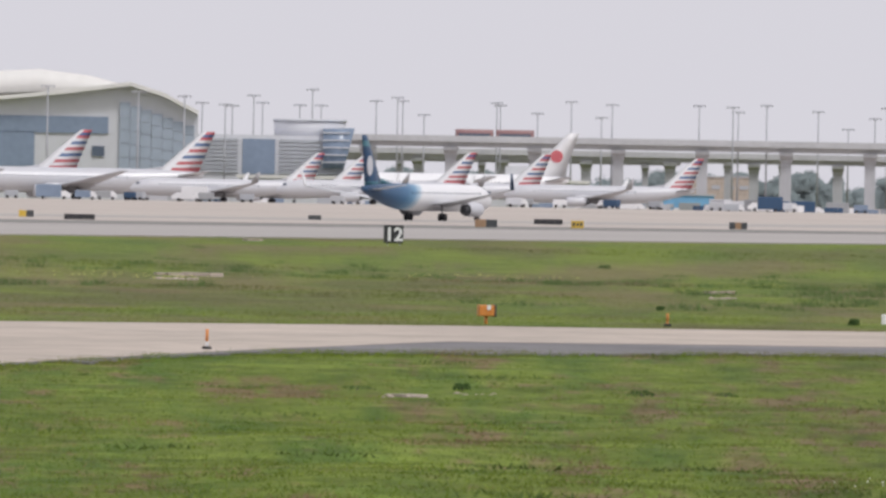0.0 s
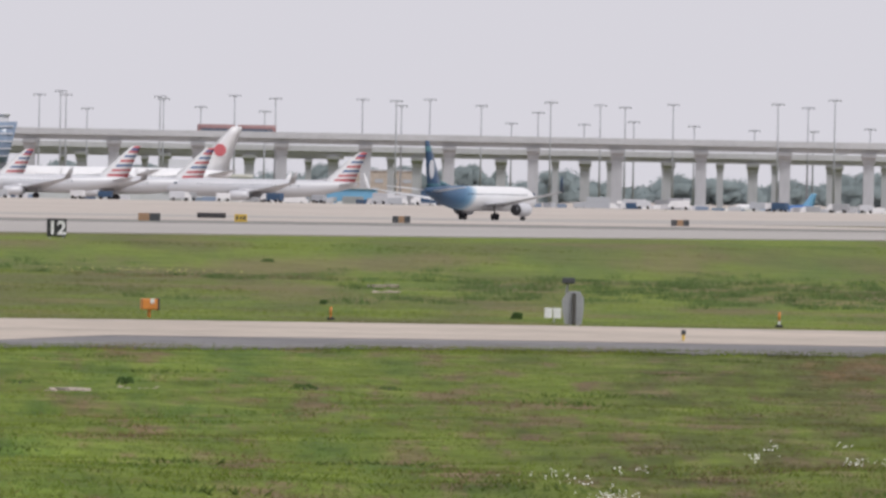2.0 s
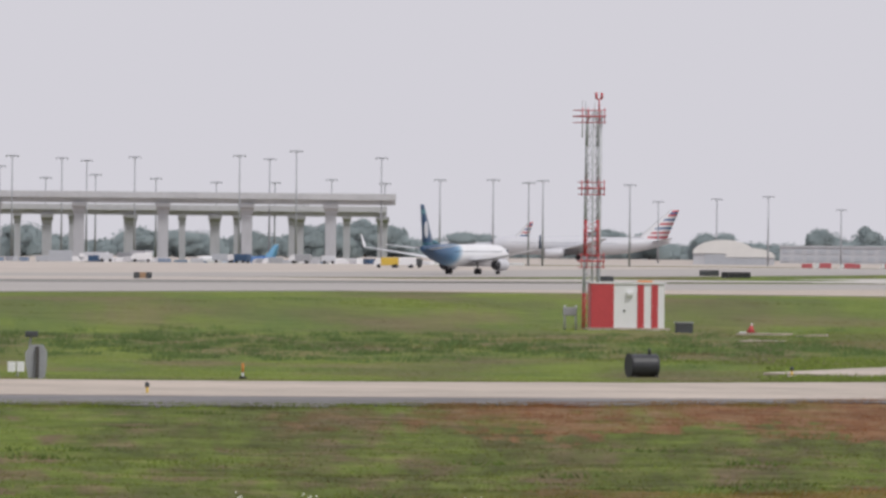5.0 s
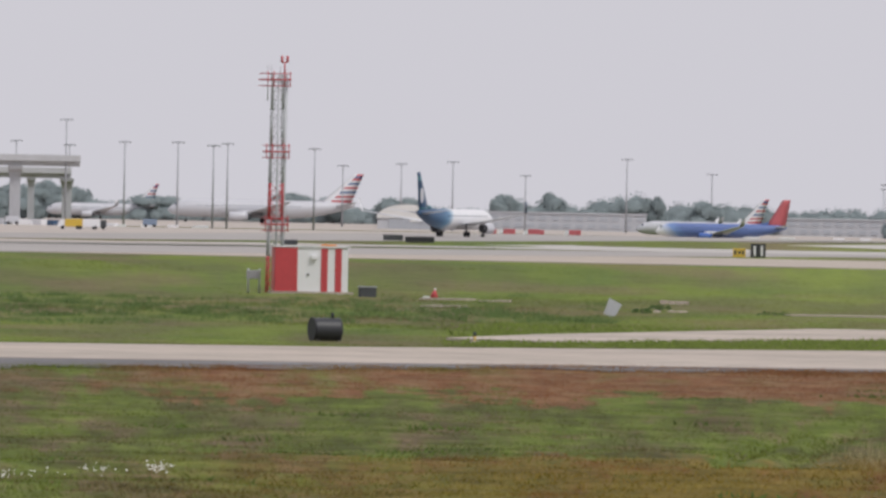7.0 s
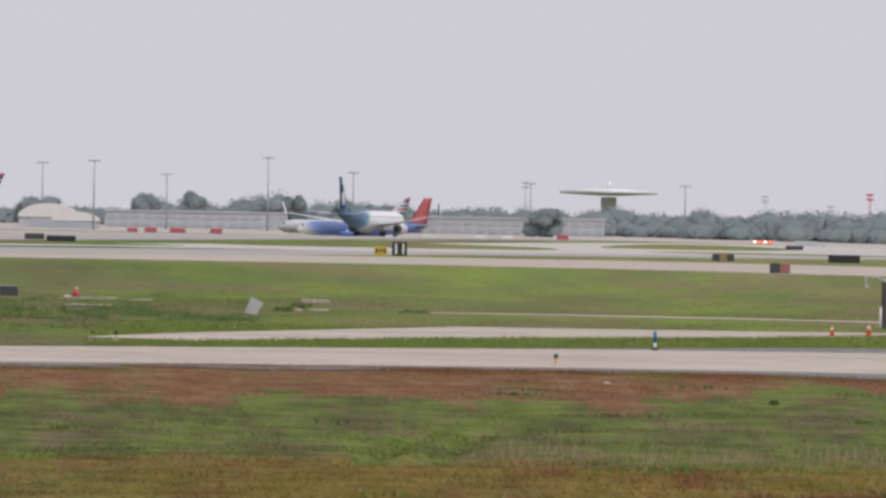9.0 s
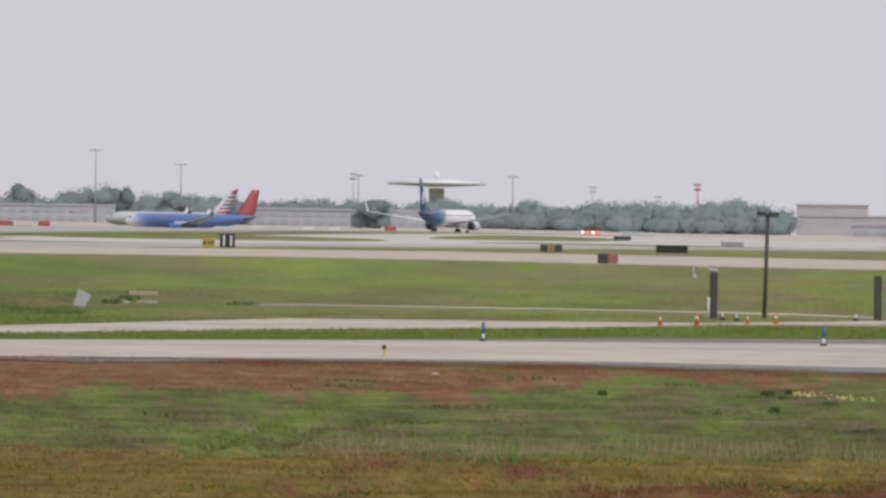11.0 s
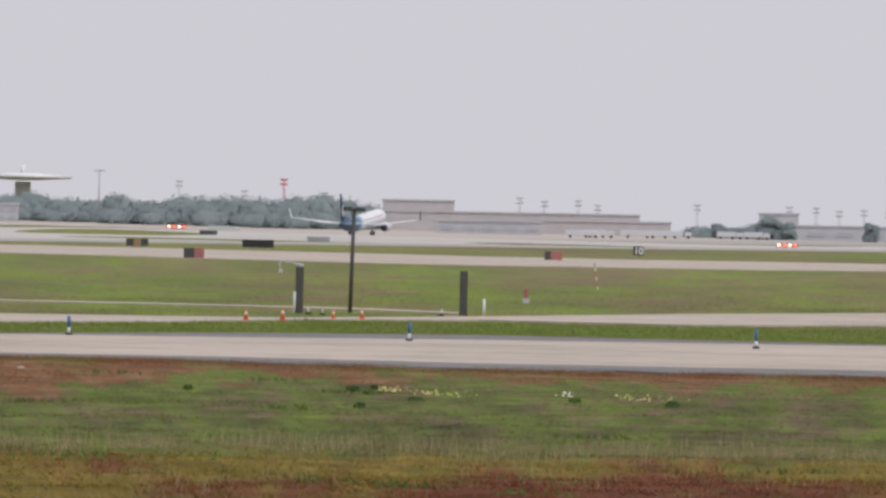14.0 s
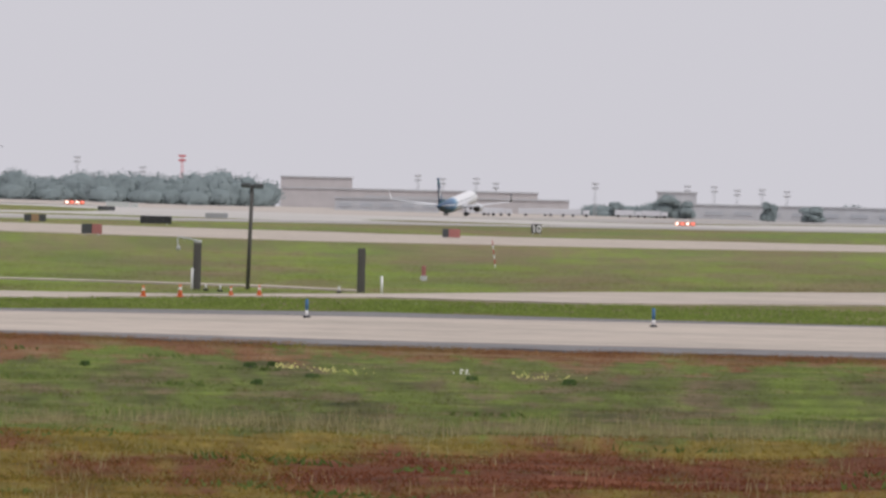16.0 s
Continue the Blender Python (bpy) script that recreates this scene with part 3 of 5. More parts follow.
for side in (-1, 1):
    part("red_disc", pole((side * .05, -25.2, 12.8), (side * .38, -25.2, 12.8), 1.5, 1.5, 24), M["tailred"], far_fin, "plain red disc")
airliner("parked_airliner", "blue airliner with a red tail, on the taxiway", 37.5, 3.85, 12.5, 34, dict(body=fade_paint("blue_with_pale_nose_paint", 3, 15, (0.12, 0.18, 0.41), ((0.4, (0.12, 0.18, 0.41)), (0.62, (0.17, 0.28, 0.55)))), wing=M["wingwhite"], nacelle=M["blue"], fin=M["tailred"]), 18.36, 2900, 92)
airliner("parked_airliner", NAMES + ", half hidden", 37.5, 3.85, 12.5, 34, STRIPES, 18.48, 3020, 92)
airliner("parked_airliner", "small white jet with a bright blue rear half", 23.5, 2.7, 6.6, 20, dict(body=fade_paint("white_to_blue_paint", -9, 3, (0.05, 0.16, 0.42), ((0.5, (0.07, 0.22, 0.55)), (0.75, (0.2, 0.45, 0.75)))), wing=M["silver"], nacelle=M["sky"], fin=M["sky"]), 22.88, 2850, 91)


# ---- bridge and terminal ----
def guideway(name, left0, left1, r, z, depth, pier0, step, label, width=9.0, pier_w=3.1):
    mid = (left0 + left1) / 2
    ob = thing(name, label, "bridge", mid, r, 0, "", 0, "structure")
    per = radians(1) * r
    x0, x1 = -(left0 - mid) * per, (mid - left1) * per
    d = B()
    box(d, x0, x1, -width / 2, width / 2, z - depth * .55, z - depth * .3)
    box(d, x0, x1, -width * .33, width * .33, z - depth, z - depth * .55)
    part("deck", d, M["deck"], ob)
    for sy in (-1, 1):
        part("parapet", bar(x0, x1, sy * width / 2 - .25, sy * width / 2 + .25, z - depth * .56, z, .05), M["deck"], ob)
    x = x0 + pier0
    while x < x1 - 1:
        b = B()
        w = pier_w / 2
        rings = []
        for zz, ww, dd in ((-1, w, 1.2), (z - depth - 3.2, w, 1.2), (z - depth - 1.8, w * 1.15, 1.8), (z - depth - .9, w * 1.3, width * .42), (z - depth, w * 1.3, width * .45)):
            rings.append([(x - ww, -dd, zz), (x + ww, -dd, zz), (x + ww, dd, zz), (x - ww, dd, zz)])
        loft(b, rings)
        for f in b.faces:
            f.smooth = False
        part("pier", b, M["pier"], ob)
        x += step
    return ob


guideway("bridge_1", 27.3, 21.98, 2950, 21.6, 3.3, 11.8, 24.34, "long pale concrete elevated guideway on flared piers")
guideway("bridge_2", 27.3, 22.03, 3060, 18.0, 3.1, 2.6, 25.25, "second concrete viaduct behind the guideway", 9, 2.9)
guideway("bridge_4", 27.25, 25.3, 3110, 16.6, 2.4, 20.0, 25.0, "lower pale concrete ramp below the guideway", 8, 1.8)
guideway("bridge_3", 25.2, 22.2, 3150, 17.6, 2.6, 9.0, 17.0, "third concrete ramp behind the viaducts", 7, 2.0)


def high_mast(left, r, h, heads):
    ob = thing("high_mast_lamp", "tall grey high-mast floodlight on a thin pole", "lamp post", left, r, 0, "apron high masts")
    part("mast", pole((0, 0, -.3), (0, 0, h), .33, .17, 8), M["mastgrey"], ob)
    part("crossarm", bar(-1.6, 1.6, -.12, .12, h - .1, h + .1, .03), M["mastgrey"], ob)
    for k in range(heads):
        x = -1.6 + 3.2 * k / (heads - 1)
        part("floodlight", bar(x - .24, x + .24, -.4, .25, h - .5, h + .02, .06), M["mastgrey"], ob)


# left, top height seen over the guideway, distance
for left, h, r in ((28.87, 31, 2700), (28.36, 30, 2700), (28.1, 29, 2700), (28.0, 28, 2750), (27.87, 28, 2780), (27.83, 29, 2900), (27.71, 32, 2900), (27.66, 29.5, 2850), (27.45, 29, 2850), (27.38, 34, 2900), (27.33, 29, 2850),
                   (27.02, 31.5, 2950), (26.90, 33, 3000), (26.87, 32, 3000), (26.75, 28, 3000), (26.34, 32, 3020), (26.32, 31.5, 3050), (26.11, 29, 3000), (25.92, 32.5, 3000), (25.75, 28, 3000), (25.69, 31.5, 2950), (25.20, 32, 3000),
                   (25.01, 31, 2900), (24.98, 30, 2950), (24.82, 32, 2950), (24.53, 31, 3050), (24.36, 26, 3100), (24.21, 29, 3000), (24.14, 31, 2850), (23.95, 26, 3100), (23.86, 31.5, 3000), (23.72, 31, 3020), (23.67, 27, 3100),
                   (23.45, 32, 3000), (23.33, 26, 3100), (22.99, 25, 3150), (22.86, 32, 2900), (22.69, 31.5, 2960), (22.66, 25, 3150), (22.54, 33, 2850), (22.34, 26, 3100), (22.06, 32, 2950), (22.04, 25, 3100),
                   (21.73, 26, 3000), (21.43, 26, 2950), (21.23, 25, 2900), (21.15, 26, 3000), (20.66, 25, 3000),
                   (20.50, 20, 3300), (20.17, 21, 3300), (19.88, 22, 3200), (19.47, 18, 3300), (18.9, 24, 3300), (18.42, 20, 3500), (17.42, 18, 3600), (16.55, 18, 3500), (22.5, 18, 3500)):
    high_mast(left, r, h, 4)


def terminal():
    left, r = 28.4, 2800
    ob = thing("terminal_hall", "pale airport terminal with a swooping white roof and blue glass", "terminal", left, r, 0, "", 0)
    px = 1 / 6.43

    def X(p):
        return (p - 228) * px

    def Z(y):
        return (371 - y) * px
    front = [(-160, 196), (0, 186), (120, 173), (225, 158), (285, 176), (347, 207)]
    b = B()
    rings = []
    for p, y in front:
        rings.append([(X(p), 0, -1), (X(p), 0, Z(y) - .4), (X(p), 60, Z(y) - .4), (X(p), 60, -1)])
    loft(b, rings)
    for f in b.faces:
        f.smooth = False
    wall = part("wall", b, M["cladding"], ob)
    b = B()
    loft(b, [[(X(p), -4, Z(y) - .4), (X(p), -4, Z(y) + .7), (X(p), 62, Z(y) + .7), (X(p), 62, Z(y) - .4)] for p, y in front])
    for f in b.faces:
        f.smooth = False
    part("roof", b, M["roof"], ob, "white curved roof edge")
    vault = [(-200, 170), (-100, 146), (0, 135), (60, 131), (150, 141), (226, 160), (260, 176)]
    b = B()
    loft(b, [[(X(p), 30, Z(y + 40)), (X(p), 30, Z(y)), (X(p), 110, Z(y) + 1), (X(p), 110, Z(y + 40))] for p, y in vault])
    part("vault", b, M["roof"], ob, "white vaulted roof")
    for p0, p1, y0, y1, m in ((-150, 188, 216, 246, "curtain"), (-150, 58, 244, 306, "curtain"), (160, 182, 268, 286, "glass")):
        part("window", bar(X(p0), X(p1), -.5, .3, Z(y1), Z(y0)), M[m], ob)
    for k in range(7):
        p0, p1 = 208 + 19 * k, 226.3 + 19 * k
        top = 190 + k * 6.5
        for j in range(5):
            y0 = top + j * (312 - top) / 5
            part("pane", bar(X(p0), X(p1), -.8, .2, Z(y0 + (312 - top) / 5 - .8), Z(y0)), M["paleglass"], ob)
    ob2 = thing("terminal_wing", "grey louvred terminal wing with a pale drum", "terminal", 27.55, 2800, 0)

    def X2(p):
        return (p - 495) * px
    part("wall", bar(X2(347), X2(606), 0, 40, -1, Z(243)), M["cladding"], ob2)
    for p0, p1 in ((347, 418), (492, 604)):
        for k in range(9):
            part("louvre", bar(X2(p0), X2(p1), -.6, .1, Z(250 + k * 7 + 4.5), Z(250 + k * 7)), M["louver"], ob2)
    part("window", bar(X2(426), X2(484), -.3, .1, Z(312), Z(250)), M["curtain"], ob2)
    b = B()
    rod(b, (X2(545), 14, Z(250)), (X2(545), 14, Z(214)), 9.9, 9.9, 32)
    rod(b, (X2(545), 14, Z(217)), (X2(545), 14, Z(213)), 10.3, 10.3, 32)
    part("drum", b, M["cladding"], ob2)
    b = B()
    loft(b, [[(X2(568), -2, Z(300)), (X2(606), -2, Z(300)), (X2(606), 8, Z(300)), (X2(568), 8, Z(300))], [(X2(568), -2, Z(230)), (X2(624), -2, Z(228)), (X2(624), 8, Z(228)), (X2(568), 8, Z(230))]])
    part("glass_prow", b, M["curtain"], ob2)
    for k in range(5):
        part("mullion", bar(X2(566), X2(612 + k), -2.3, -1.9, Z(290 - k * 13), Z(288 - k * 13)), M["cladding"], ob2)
    ob3 = thing("concourse", "low pale concourse behind parked airliners", "terminal", 26.7, 2760, 0)
    part("wall", bar(-52, 42, 0, 25, -1, 8.0), M["cladding"], ob3)
    part("roof", bar(-53, 43, -1, 26, 8.0, 8.8), M["roof"], ob3)
    for k in range(12):
        part("window", bar(-50 + 7.6 * k, -44.6 + 7.6 * k, -.3, .2, 3.6, 6.6), M["curtain"], ob3)
    part("penthouse", bar(20, 34, 4, 20, 8.8, 12.5), M["cladding"], ob3)


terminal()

train = tagged(new("people_mover_train"), "two-car maroon people mover on the guideway", "train")
train_track = (2950, 20.12)
for k in (-1, 1):
    x0, x1 = k * 5.9 - 5.5, k * 5.9 + 5.5
    car = part("car", loft(B(), [[(x, yy * w, z + 1.0) for yy, z in ((-1.45, 0), (1.45, 0), (1.5, 2.6), (1.2, 3.5), (-1.2, 3.5), (-1.5, 2.6))] for x, w in ((x0, .8), (x0 + .8, 1), (x1 - .8, 1), (x1, .8))]), M["train"], train)
    part("window_band", bar(x0 + 1, x1 - 1, -1.53, 1.53, 2.5, 3.3), M["glass"], car)
    part("bogie", bar(x0 + 1.5, x1 - 1.5, -1.1, 1.1, 0, 1.05), M["char"], car)


# ---- woods and far buildings ----
def leaf_cloud(name, label, lumps, category, seed, leaf=1.2, kind=""):
    """Crowns made of many small leaf sprays round uneven lumps."""
    rng = np.random.default_rng(seed)
    V, N = [], []
    for x, y, z, rx, rz, n in lumps:
        d = rng.normal(size=(n, 3))
        d /= np.linalg.norm(d, axis=1)[:, None]
        out = d * .5 + np.array([0, -.6, .6]) + rng.normal(0, .12, d.shape)
        N.append(out / np.linalg.norm(out, axis=1)[:, None])
        rad = rng.uniform(.72, 1.06, n)[:, None]
        p = d * rad * np.array([rx, rx * .8, rz]) + np.array([x, y, z])
        a = rng.normal(size=(n, 3))
        a /= np.linalg.norm(a, axis=1)[:, None]
        b = np.cross(a, d)
        b /= np.linalg.norm(b, axis=1)[:, None] + 1e-6
        s = rng.uniform(.5, 1.2, n)[:, None] * leaf
        b = np.where((np.cross(a, b)[:, 1] < 0)[:, None], -b, b)
        V.append(np.stack([p - a * s, p + b * s * .7, p + a * s, p - b * s * .7], 1).reshape(-1, 3))
    V = np.concatenate(V)
    nq = len(V) // 4
    faces = np.arange(nq * 4).reshape(-1, 4).tolist()
    N = np.repeat(np.concatenate(N), 4, 0)
    ball = B()
    bmesh.ops.create_icosphere(ball, subdivisions=2, radius=1.0)
    bv = np.array([v.co[:] for v in ball.verts])
    bf = [[v.index for v in f.verts] for f in ball.faces]
    ball.free()
    VV, NN, k0 = [V], [N], len(V)
    for x, y, z, rx, rz, n in lumps:
        rough = 1 + rng.normal(0, .07, (len(bv), 1))
        VV.append(bv * rough * np.array([rx, rx * .8, rz]) * .80 + np.array([x, y, z]))
        out = bv * .5 + np.array([0, -.6, .6]) + rng.normal(0, .10, bv.shape)
        NN.append(out / np.linalg.norm(out, axis=1)[:, None])
        faces += [[i + k0 for i in f] for f in bf]
        k0 += len(bv)
    V, N = np.concatenate(VV), np.concatenate(NN)
    me = bpy.data.meshes.new(name)
    me.from_pydata(V.tolist(), [], faces)
    me.normals_split_custom_set_from_vertices(N.tolist())
    # The crowns' haze comes from this pale leaf colour.
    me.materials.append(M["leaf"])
    return me


def tree(left, r, h, w, seed, label="broad tree beyond the airfield, its green paled for haze"):
    ob = thing("tree", label, "tree", left, r, 0, "trees beyond the airfield")
    rng = random.Random(seed)
    b = B()
    rod(b, (0, 0, -.5), (.2, 0, h * .45), h * .035, h * .02, 7)
    for k in range(4):
        a = rng.uniform(0, 6.28)
        rod(b, (.1, 0, h * .3), (math.cos(a) * w * .3, math.sin(a) * w * .3, h * .65), h * .016, h * .006, 5)
    part("trunk", b, M["bark"], ob)
    lumps = []
    for k in range(11):
        a, q = rng.uniform(0, 6.28), rng.uniform(.08, .34)
        lumps.append((math.cos(a) * w * q, math.sin(a) * w * q, h * rng.uniform(.25, .78), w * rng.uniform(.19, .30), h * rng.uniform(.16, .24), 360))
    for dx in (-.28, .02, .27):
        lumps.append((dx * w, rng.uniform(-.1, .1) * w, h * rng.uniform(.17, .24), w * rng.uniform(.2, .26), h * rng.uniform(.22, .28), 330))
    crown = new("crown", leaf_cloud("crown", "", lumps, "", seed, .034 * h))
    crown.parent = ob


k = 0
for left, r, h, w in ((27.0, 3300, 11, 12), (26.85, 3320, 13, 16), (26.45, 3350, 12, 14), (25.4, 3300, 13, 13), (25.15, 3320, 12, 15), (25.0, 3250, 11, 9), (24.75, 3350, 14, 16), (24.6, 3380, 13, 14), (24.45, 3300, 12, 10),
                      (24.95, 3350, 13, 14), (24.1, 3400, 11, 15), (23.4, 3400, 12, 14), (23.2, 3400, 10, 16), (22.8, 3400, 11, 14), (22.5, 3400, 12, 16), (22.3, 3400, 13, 17), (22.15, 3600, 14, 15), (22.0, 3600, 14, 16), (21.55, 3500, 10, 20),
                      (20.8, 3550, 11, 18), (20.55, 3550, 10, 18), (20.2, 3550, 10, 18), (19.6, 3500, 13, 12), (19.3, 3600, 13, 12), (18.9, 3500, 12, 18), (18.75, 3500, 12, 10), (18.45, 3450, 12, 14), (17.35, 3300, 12, 13), (18.1, 3350, 8, 9),
                      (13.05, 3500, 5.5, 6), (12.8, 3450, 8.5, 10), (12.68, 3450, 7.5, 9), (12.2, 3400, 7, 6), (11.95, 3400, 6, 9)):
    k += 1
    tree(left, r, h, w, k)


def woods(name, spans, seed, label):
    rng = random.Random(seed)
    lumps = []
    for l0, l1, r, h in spans:
        n = max(2, int((l0 - l1) / .05))
        for i in range(n):
            left = l0 + (l1 - l0) * (i + rng.random()) / n
            x, y = spot(left, r + rng.uniform(-40, 60))
            hh = h * rng.uniform(.8, 1.05) * (1 + .42 * noise.noise((left * 3.1, seed, 0)) + .2 * noise.noise((left * 9, seed, 3)))
            g = ground_z(x, y)
            lumps.append((x, y, g + hh * .45, rng.uniform(4.5, 7.5), hh * .55, 420))
            lumps.append((x + rng.uniform(-4, 4), y - 3, g + hh * .25, 6, hh * .35, 220))
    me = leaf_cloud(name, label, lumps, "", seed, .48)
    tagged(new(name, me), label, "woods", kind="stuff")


woods("far_woods", ((29.5, 26.0, 3650, 8), (26, 21.9, 3650, 9), (21.9, 19.5, 3800, 8), (19.6, 18.2, 3700, 11), (18.2, 16.9, 3700, 10), (17.1, 16.0, 3500, 9), (16.5, 15.0, 3400, 10.5), (15.7, 15.3, 3380, 10), (13.2, 9.5, 3900, 6)), 5, "belt of trees on the horizon, its greens paled for haze")


def far_building(name, label, left, r, w, h, m, depth=30, rows=0, cols=0, category="building"):
    ob = thing(name, label, category, left, r, 0)
    part("wall", bar(-w / 2, w / 2, 0, depth, -1, h - .5), m, ob)
    part("roof", bar(-w / 2 - .4, w / 2 + .4, -.4, depth + .4, h - .5, h), M["greyblock"], ob)
    for i in range(rows):
        for j in range(cols):
            x = -w / 2 + w * (j + .5) / cols
            z = h * (i + .6) / (rows + .4)
            # Panes painted louver grey, as low in contrast as haze would leave them.
            part("window", bar(x - w / cols * .3, x + w / cols * .3, -.25, .1, z - .6, z + .6), M["louver"], ob)
    return ob


far_building("warehouse", "long low brown hangar block in the haze", 14.75, 3700, 26, 11.5, M["block"])
far_building("warehouse", "long low brown hangar hall in the haze", 14.22, 3600, 90, 7.4, M["block"], 40)
far_building("warehouse", "long low tan hall in the haze", 13.9, 3500, 70, 5.0, M["block"], 30)
far_building("warehouse", "low grey hall in the haze", 14.35, 3300, 34, 4.5, M["greyblock"], 30, 1, 5)
far_building("warehouse", "low grey block with a flat roof", 12.72, 3600, 14, 9.5, M["greyblock"], 20, 1, 3)
far_building("warehouse", "long grey hall at the airfield's edge", 12.1, 3500, 80, 5.5, M["greyblock"], 30, 1, 8)
far_building("warehouse", "pale low cargo building before the trees", 19.3, 3350, 60, 6, M["greyblock"], 20, 2, 15)
far_building("warehouse", "pale low cargo building before the woods", 17.6, 3350, 70, 6, M["greyblock"], 20, 2, 18)
far_building("warehouse", "blue-sided low building by the apron", 25.25, 2820, 14, 6.0, M["sky"], 12, 1, 4)
far_building("warehouse", "cream building below the viaduct", 25.1, 3200, 22, 11, M["concrete"], 15, 2, 5)

def far_pylon(left, r, h, m, name="light_pylon", label="slim pale pylon with small lamp frames in the haze"):
    ob = thing(name, label, "pylon", left, r, 0, "far pylons")
    b = B()
    for sx in (-1, 1):
        rod(b, (sx * .5, 0, -1), (sx * .25, 0, h), .14, .1, 5)
    for k in range(int(h / 2)):
        rod(b, (-.5, 0, k * 2), (.5, 0, k * 2 + 1.6), .07, .07, 4)
    part("shaft", b, m, ob)
    for z in (h, h - 1.6):
        part("lamp_frame", bar(-1.3, 1.3, -.2, .2, z - .5, z + .2, .05), m, ob)


for left, h in ((14.18, 13), (14.04, 12), (13.85, 12.5), (13.74, 11), (13.18, 12), (12.66, 12), (12.51, 12), (12.38, 11), (12.24, 11.5), (12.1, 11), (15.73, 13), (15.29, 13), (15.25, 12), (16.1, 16), (17.45, 19)):
    far_pylon(left, 3700, h, M["galv"])
far_pylon(15.51, 3600, 17, M["tailred"], "red_mast", "faint red and white mast above the woods")
for left, w in ((13.88, 5), (13.78, 4), (13.52, 8), (13.40, 9), (13.05, 4), (15.9, 4), (12.9, 4)):
    ob = thing("box_trailer", "off-white box trailer at the airfield's edge", "trailer", left - .05, 762 / math.sin(radians(left - .05)), 0, "white trailers")
    part("box", bar(-w, w * .6, -1.2, 1.2, .7, 2.5, .1), M["cladding"], ob)
    part("cab", bar(w * .65, w * .65 + 2.2, -1.1, 1.1, .6, 2.2, .2), M["cladding"], ob)
    for x in (-w * .7, w * .3, w * .65 + 1.2):
        part("wheel", pole((x, -1.2, .45), (x, 1.2, .45), .48, None, 12), M["tyre"], ob)

# vaulted hangars
for left, w, h in ((20.13, 10, 8.0), (19.98, 8, 5.5)):
    ob = thing("vaulted_hangar", "pale hangar with a curved white roof", "hangar", left, 3250, 0, "vaulted hangars")
    arc = [(-w * math.cos(math.pi * i / 14), h * .45 + h * .55 * math.sin(math.pi * i / 14)) for i in range(15)]
    part("roof", loft(B(), [[(x, y, z) for x, z in arc] for y in (0, 30)]), M["roof"], ob)
    part("wall", bar(-w + .3, w - .3, .5, 29, -1, h * .45), M["greyblock"], ob)
    part("door", bar(-w * .6, w * .6, .2, .5, -.5, h * .42), M["louver"], ob)

# wide flat-topped water tower; its white paint stands in for haze
ob = thing("water_tower", "mushroom-shaped water tower, painted white in place of haze", "water tower", 16.98, 4200, 0)
part("stem", pole((0, 0, -1), (0, 0, 19), 3.6, 3.2, 20), M["white"], ob)
part("disc", loft(B(), [[(math.cos(a) * q, math.sin(a) * q, z) for a in [2 * math.pi * i / 36 for i in range(36)]] for q, z in ((5, 19.6), (20, 20.4), (20.5, 21.4), (6, 22.5))]), M["white"], ob)
part("cap", pole((0, 0, 22.3), (0, 0, 26), 1.2, .6, 12), M["white"], ob)


